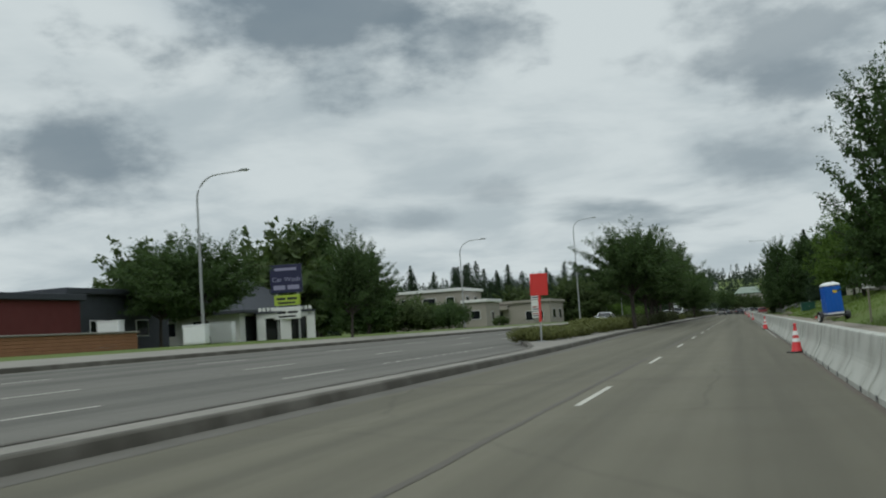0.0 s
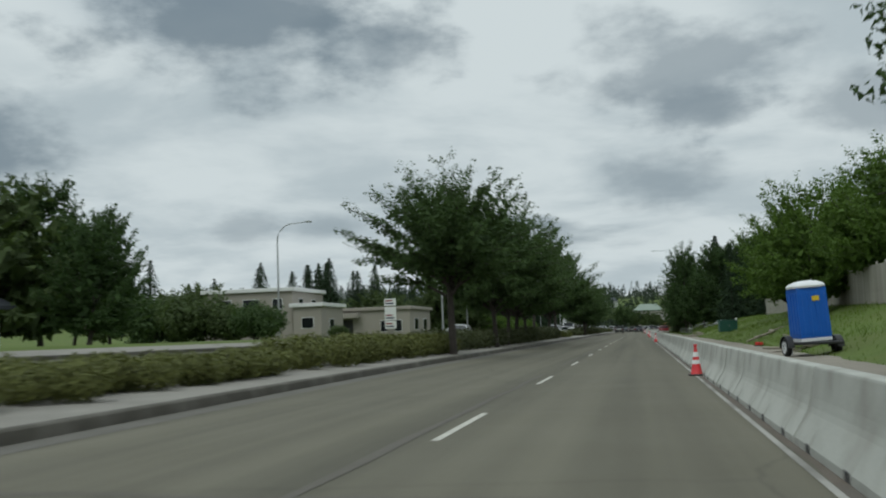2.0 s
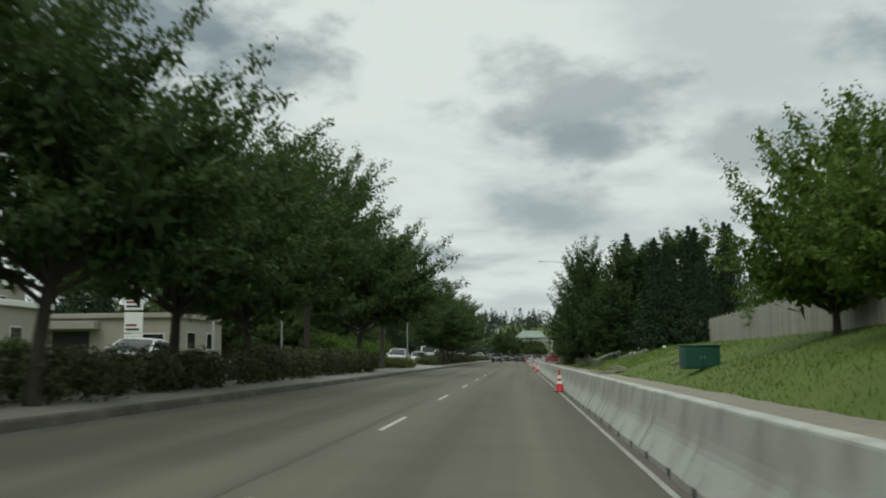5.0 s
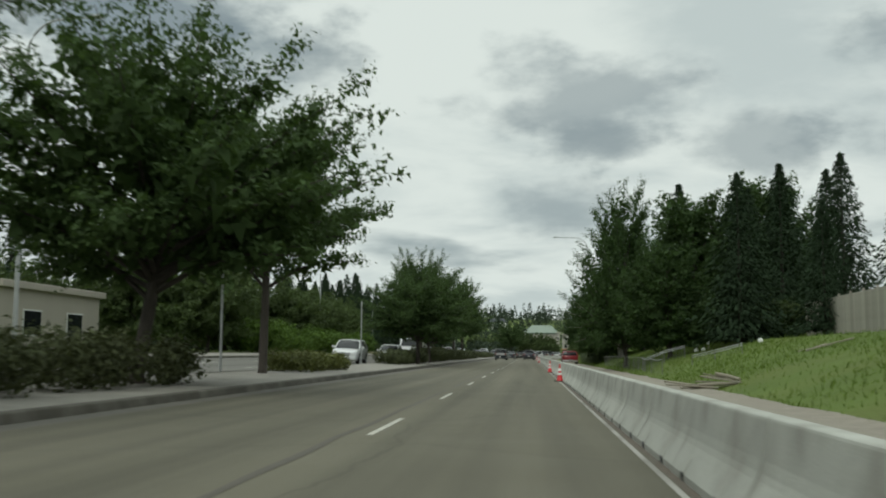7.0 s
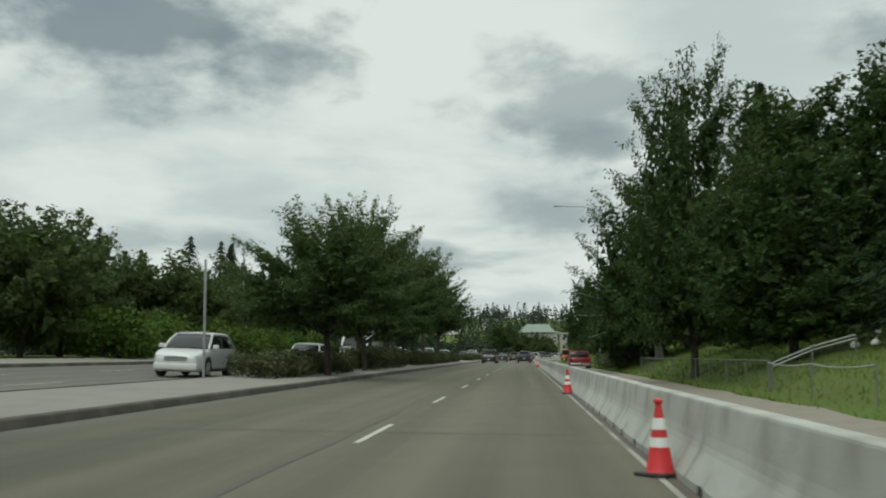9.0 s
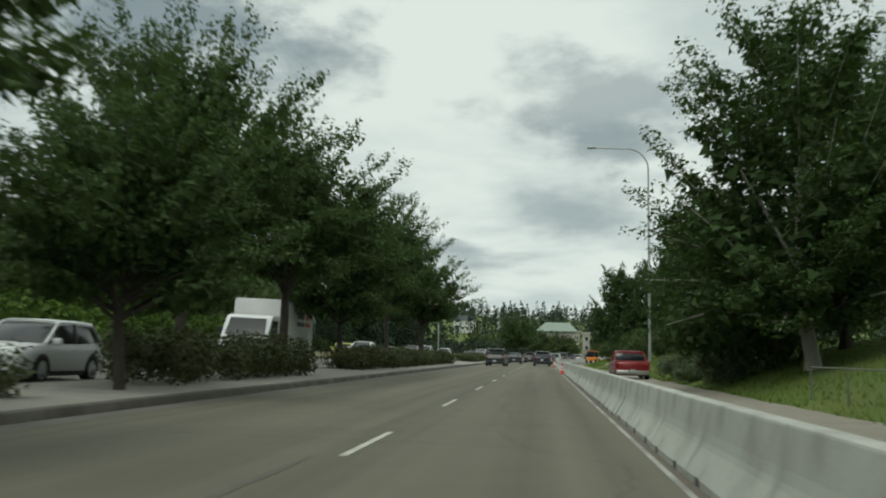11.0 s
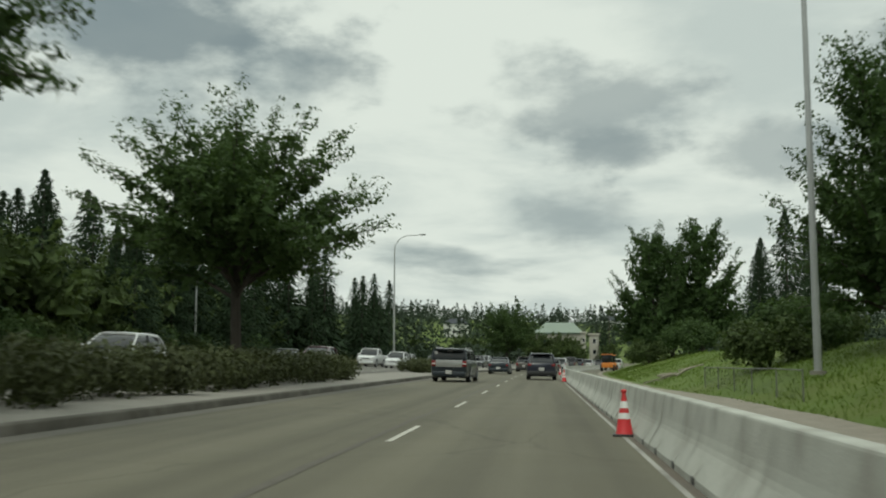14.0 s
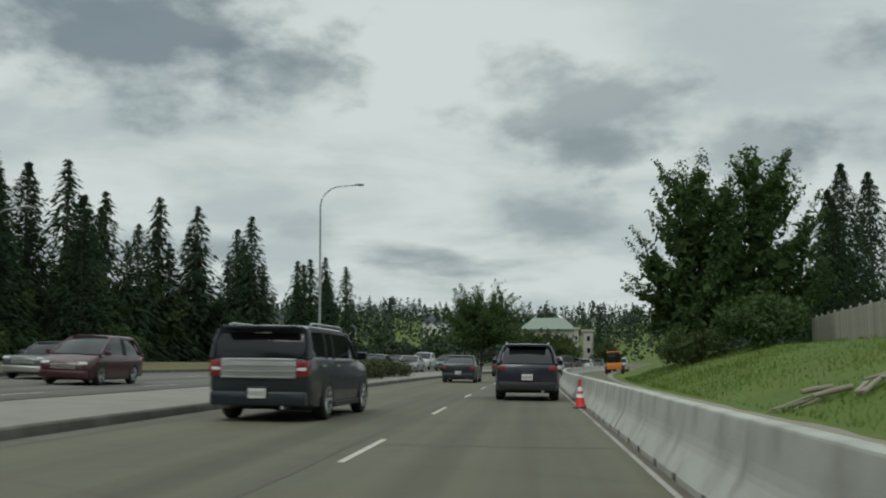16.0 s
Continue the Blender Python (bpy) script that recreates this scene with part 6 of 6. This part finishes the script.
def carwash_building():
    """White-walled low shop under a large dark hipped roof."""
    x0, x1, y0, y1 = -58.0, -44.0, 84.0, 98.0
    z = height(-48, 90)
    t = thing("shop", pose(0, 0, z), "low white shop with a big dark hipped roof", "building")
    bm = new_bm()
    box(bm, x0, x1, y0, y1, -0.3, 2.7, 0.02)
    part("wall", bm, WHITEWALL, t)
    bm = new_bm()
    e = 0.9
    loft(bm, [[(x0 - e, y0 - e, 2.6), (x1 + e, y0 - e, 2.6), (x1 + e, y1 + e, 2.6), (x0 - e, y1 + e, 2.6)], [(x0 - e, y0 - e, 2.85), (x1 + e, y0 - e, 2.85), (x1 + e, y1 + e, 2.85), (x0 - e, y1 + e, 2.85)],
              [(x0 + 4.5, y0 + 5.0, 6.2), (x1 - 3.5, y0 + 5.0, 6.2), (x1 - 3.5, y1 - 5.0, 6.2), (x0 + 4.5, y1 - 5.0, 6.2)]])
    part("roof", bm, ROOFDARK, t, smooth=0)
    for i, y in enumerate((86.0, 89.2, 92.4, 95.6)):
        bm = new_bm()
        box(bm, x1 - 0.02, x1 + 0.06, y - 1.0, y + 1.0, 0.0, 2.3, 0.01)
        part("bay_door" if i % 2 else "glazed_front", bm, BLACK if i % 2 else GLASS, t)
    for i, x in enumerate((-55, -51.5, -48)):
        window_unit(t, x, y0, 0.9, 1.6, 1.2)


carwash_building()


def pylon_sign():
    """Blue, green and white stacked roadside sign for the car wash."""
    x, y = -40.5, 86.9
    t = thing("pylon_sign", pose(x, y, height(x, y) - 0.1, 0, 0, 16) @ Matrix.Diagonal((1.1, 1.1, 1.02, 1)), "stacked blue, green and white roadside business sign", "sign")
    for s in (-1, 1):
        bm = new_bm()
        tube(bm, [(s * 0.9, 0.1, -0.3), (s * 0.9, 0.1, 6.6)], [0.09, 0.09], 8)
        part("leg", bm, STEEL, t)
    specs = ((-1.35, 1.35, 4.3, 6.9, SIGNBLUE, "blue panel"), (-1.1, 1.1, 3.15, 4.1, SIGNGREEN, "lime green panel"), (-1.2, 1.1, 1.9, 3.0, SIGNWHITE, "white panel"))
    for i, (a, b, c, d, mt, lab) in enumerate(specs):
        bm = new_bm()
        box(bm, a, b, -0.12, 0.12, c, d, 0.02)
        p = part("sign_panel", bm, mt, t, lab)
        if i == 0:
            text("Car Wash", p, (-1.2, -0.125, 5.35), 0.58, SIGNDIM)
            bars = ((-0.95, 0.9, 6.35, 6.6), (-1.1, -0.1, 4.6, 5.0), (0.1, 1.1, 4.6, 5.0))
        else:
            bars = ((-0.9, -0.15, c + 0.5, c + 0.72), (0.0, 0.85, c + 0.5, c + 0.72), (-0.8, 0.7, c + 0.15, c + 0.32))
        for q in bars:
            bm = new_bm()
            box(bm, q[0], q[1], -0.126, -0.12, q[2], q[3])
            part("lettering_bar", bm, SIGNDIM if i == 0 else BLACK, p)


pylon_sign()


def wash_bay():
    """White rendered front of the car wash with two dark bays and small letters along its edge."""
    x, y = -41.5, 88.2
    t = thing("wash_front", pose(x, y, height(x, y), 0, 0, 30), "white rendered car wash front with dark bays", "building")
    bm = new_bm()
    for x0, x1 in ((-2.7, -1.9), (-0.55, 0.45), (1.9, 2.7)):
        box(bm, x0, x1, -1.5, 1.5, -0.4, 2.35, 0.02)
    box(bm, -2.7, 2.7, -1.5, 1.5, 2.0, 2.45, 0.02)
    part("wall", bm, WHITEWALL, t)
    for x0, x1 in ((-1.9, -0.55), (0.45, 1.9)):
        bm = new_bm()
        box(bm, x0, x1, -0.6, -0.5, -0.2, 2.0)
        part("bay_door", bm, GLASS, t, "dark glazed bay door")
    bm = new_bm()
    box(bm, -2.8, 2.8, -1.62, 1.6, 2.45, 2.62, 0.02)
    part("parapet", bm, ROOFDARK, t)
    for x0 in (-2.5, 1.0):
        for i in range(4):
            bm = new_bm()
            box(bm, x0 + i * 0.38, x0 + 0.26 + i * 0.38, -1.6, -1.5, 2.66, 3.0)
            part("lettering_bar", bm, SIGNWHITE, t)


wash_bay()


def utility_box(x, y, w, d, h, label):
    t = thing("utility_box", pose(x, y, height(x, y), 0, 0, 8), label, "utility box", "utility boxes")
    bm = new_bm()
    box(bm, -w / 2, w / 2, -d / 2, d / 2, 0.0, h - 0.08, 0.03, 2)
    part("body", bm, WHITE, t)
    bm = new_bm()
    box(bm, -w / 2 - 0.04, w / 2 + 0.04, -d / 2 - 0.04, d / 2 + 0.04, h - 0.08, h, 0.02)
    part("lid", bm, WHITE, t)
    bm = new_bm()
    box(bm, -w / 2 + 0.08, w / 2 - 0.08, -d / 2 - 0.015, -d / 2 + 0.01, 0.12, h - 0.2, 0.01)
    part("door", bm, WHITE, t)


utility_box(-33.8, 58.5, 1.5, 0.8, 1.25, "white steel utility box on the verge")
utility_box(-42.6, 77.5, 2.6, 0.9, 1.75, "wide white steel utility box on the verge")
utility_box(-41.6, 60.6, 1.6, 0.9, 2.0, "white steel utility box behind a planter")


def planter_wall():
    t = thing("planter_wall", pose(0, 0, 0), "low orange-brown timber retaining wall with pale coping", "wall")
    y0, y1, x = 45.0, 61.0, -39.9
    for i in range(5):
        bm = new_bm()
        z = height(x, 30)
        box(bm, x - 0.12, x + 0.12, y0, y1, z + i * 0.22 - 0.05, z + i * 0.22 + 0.165, 0.02)
        part("sleeper", bm, BROWN, t)
    bm = new_bm()
    box(bm, x - 0.25, x + 0.25, y0 - 0.1, y1 + 0.1, z + 1.06, z + 1.18, 0.02)
    part("coping", bm, CONCRETE, t)


planter_wall()


def side_building(x0, x1, y0, y1, h, wall, roof, label, name="building", wins=()):
    z = height((x0 + x1) / 2, (y0 + y1) / 2)
    t = thing(name, pose(0, 0, z), label, "building")
    bm = new_bm()
    box(bm, x0, x1, y0, y1, -0.5, h, 0.02)
    part("wall", bm, wall, t)
    bm = new_bm()
    box(bm, x0 - 0.35, x1 + 0.35, y0 - 0.35, y1 + 0.35, h, h + 0.45, 0.03)
    part("roof", bm, roof, t)
    for ax, a, zz, w, hh in wins:
        if ax == "x":
            window_unit(t, a, y0, zz, w, hh)
        else:
            window_unit(t, x1, a, zz, w, hh, axis="y")
    return t


side_building(-64, -45, 38, 62, 3.6, MAROONWALL, ROOFDARK, "low maroon building with a dark flat roof", wins=(("y", 44, 1, 2, 1.4), ("y", 52, 1, 2, 1.4), ("x", -50, 1, 2, 1.4), ("x", -57, 1, 2, 1.4)))
side_building(-64, -46.5, 62.5, 76, 4.2, ROOFDARK, ROOFDARK, "long low building clad in dark slate", wins=(("y", 66, 1, 1.6, 1.2), ("y", 72, 1, 1.6, 1.2)))
b = side_building(-45, -31.3, 172, 186, 3.6, STUCCO, STUCCO, "low flat-roofed beige stucco building", wins=(("x", -34, 0.6, 3.0, 1.5), ("y", 176, 0.8, 2.2, 1.5), ("y", 182, 0.8, 2.2, 1.5)))
# flat black panel on the solid wall imitates the shade inside a garage
bm = new_bm()
box(bm, -43.0, -39.5, 171.96, 172.2, -0.2, 2.4, 0.02)
part("garage_opening", bm, BLACK, b, "flat black panel in place of the shaded garage inside")
bm = new_bm()
box(bm, -45.4, -38.5, 170.6, 172.0, 2.6, 3.3, 0.03)
part("eave", bm, STUCCO, b)
side_building(-52, -40.7, 150, 162, 5.7, STUCCO, WHITEWALL, "two-storey flat-roofed beige house with pale fascia", name="house", wins=(("x", -42.6, 3.6, 1.2, 1.2), ("x", -46, 3.6, 2.0, 1.2), ("x", -49.5, 3.6, 2.0, 1.2), ("x", -44, 0.6, 2.4, 1.6), ("y", 153, 3.6, 1.4, 1.2), ("y", 158, 3.6, 1.4, 1.2)))
side_building(-40.3, -36.8, 149, 158, 3.7, STUCCO, WHITEWALL, "low beige wing beside a two-storey house", name="house_wing", wins=(("x", -38.5, 1.2, 1.4, 1.2), ("y", 153, 1.0, 1.6, 1.2)))


def small_pylon(x, y):
    t = thing("pylon_sign", pose(x, y, height(x, y), 0, 0, 8), "narrow white stacked business sign", "sign")
    bm = new_bm()
    box(bm, -0.5, 0.5, -0.12, 0.12, 0, 0.9, 0.02)
    part("plinth", bm, CONCRETE, t)
    for i, (a, b) in enumerate(((0.9, 1.9), (2.0, 3.7), (3.9, 4.8))):
        bm = new_bm()
        box(bm, -0.75, 0.75, -0.1, 0.1, a, b, 0.02)
        p = part("sign_panel", bm, SIGNWHITE, t)
        for k in range(2):
            bm = new_bm()
            box(bm, -0.6, 0.5 - 0.2 * k, -0.106, -0.1, a + 0.2 + k * 0.35, a + 0.38 + k * 0.35)
            part("lettering_bar", bm, CARRED if k else SIGNBLUE, p)


small_pylon(-31.85, 163.0)

# far end of the road
FARWALL = material("far_wall", (0.42, 0.40, 0.35), 0.9, spread=0.08, scale=0.3, fine=3)
hall = side_building(-2.0, 10.5, 506, 524, 6.4, FARWALL, ROOFGREEN, "large pale hall with a green pitched roof far ahead")
bm = new_bm()
loft(bm, [[(-2.6, 505.4, 6.84), (11.1, 505.4, 6.84), (11.1, 524.6, 6.84), (-2.6, 524.6, 6.84)], [(1.0, 514, 9.9), (8.5, 514, 9.9), (8.5, 516, 9.9), (1.0, 516, 9.9)]])
part("pitched_roof", bm, ROOFGREEN, hall, "pale green sheet roof", smooth=0)
side_building(10.2, 11.4, 500, 502, 7.4, FARWALL, FARWALL, "pale narrow concrete pillar far ahead", wins=[("x", 10.8, 5.0, 0.5, 1.0)])
side_building(12.4, 14.8, 500, 504, 7.0, FARWALL, FARWALL, "pale narrow tower block far ahead", wins=[("x", 13.6, z, 0.8, 1.2) for z in (2.0, 4.8)])


def utility_pole(x, y, h):
    z = height(x, y)
    t = thing("utility_pole", pose(x, y, z), "tall wooden utility pole with crossarm", "utility pole")
    bm = new_bm()
    tube(bm, [(0, 0, -0.3), (0, 0, h)], [0.17, 0.11], 10)
    part("pole", bm, BARK, t)
    bm = new_bm()
    box(bm, -1.3, 1.3, -0.06, 0.06, h - 0.9, h - 0.75, 0.01)
    arm = part("crossarm", bm, BARK, t)
    for s in (-1.1, -0.4, 0.4, 1.1):
        bm = new_bm()
        tube(bm, [(s, 0, h - 0.75), (s, 0, h - 0.55)], [0.04, 0.05], 8)
        part("insulator", bm, WHITE, arm)


utility_pole(18.5, 515, 14.6)
utility_pole(31, 480, 13)


def far_houses():
    rnd = random.Random(8)
    for i, (x, y) in enumerate(((-70, 640), (-40, 700), (-110, 690), (-20, 760), (70, 720), (100, 660), (-150, 760), (40, 820))):
        w, d, h = rnd.uniform(9, 14), rnd.uniform(8, 11), rnd.uniform(4, 6)
        t = thing("house", pose(x, y, height(x, y), 0, 0, rnd.uniform(-25, 25)), "distant pale house among trees on a hill", "house", "distant houses")
        bm = new_bm()
        box(bm, -w / 2, w / 2, -d / 2, d / 2, -2, h)
        part("wall", bm, WHITEWALL if i % 2 else FARWALL, t)
        bm = new_bm()
        loft(bm, [[(-w / 2 - 0.5, -d / 2 - 0.5, h), (w / 2 + 0.5, -d / 2 - 0.5, h), (w / 2 + 0.5, d / 2 + 0.5, h), (-w / 2 - 0.5, d / 2 + 0.5, h)], [(-w / 2 + 1, -0.1, h + 2.6), (w / 2 - 1, -0.1, h + 2.6), (w / 2 - 1, 0.1, h + 2.6), (-w / 2 + 1, 0.1, h + 2.6)]])
        part("roof", bm, ROOFDARK, t, smooth=0)
        for k in (-0.28, 0.05, 0.32):
            window_unit(t, k * w, -d / 2, 1.5, 1.3, 1.3)


far_houses()
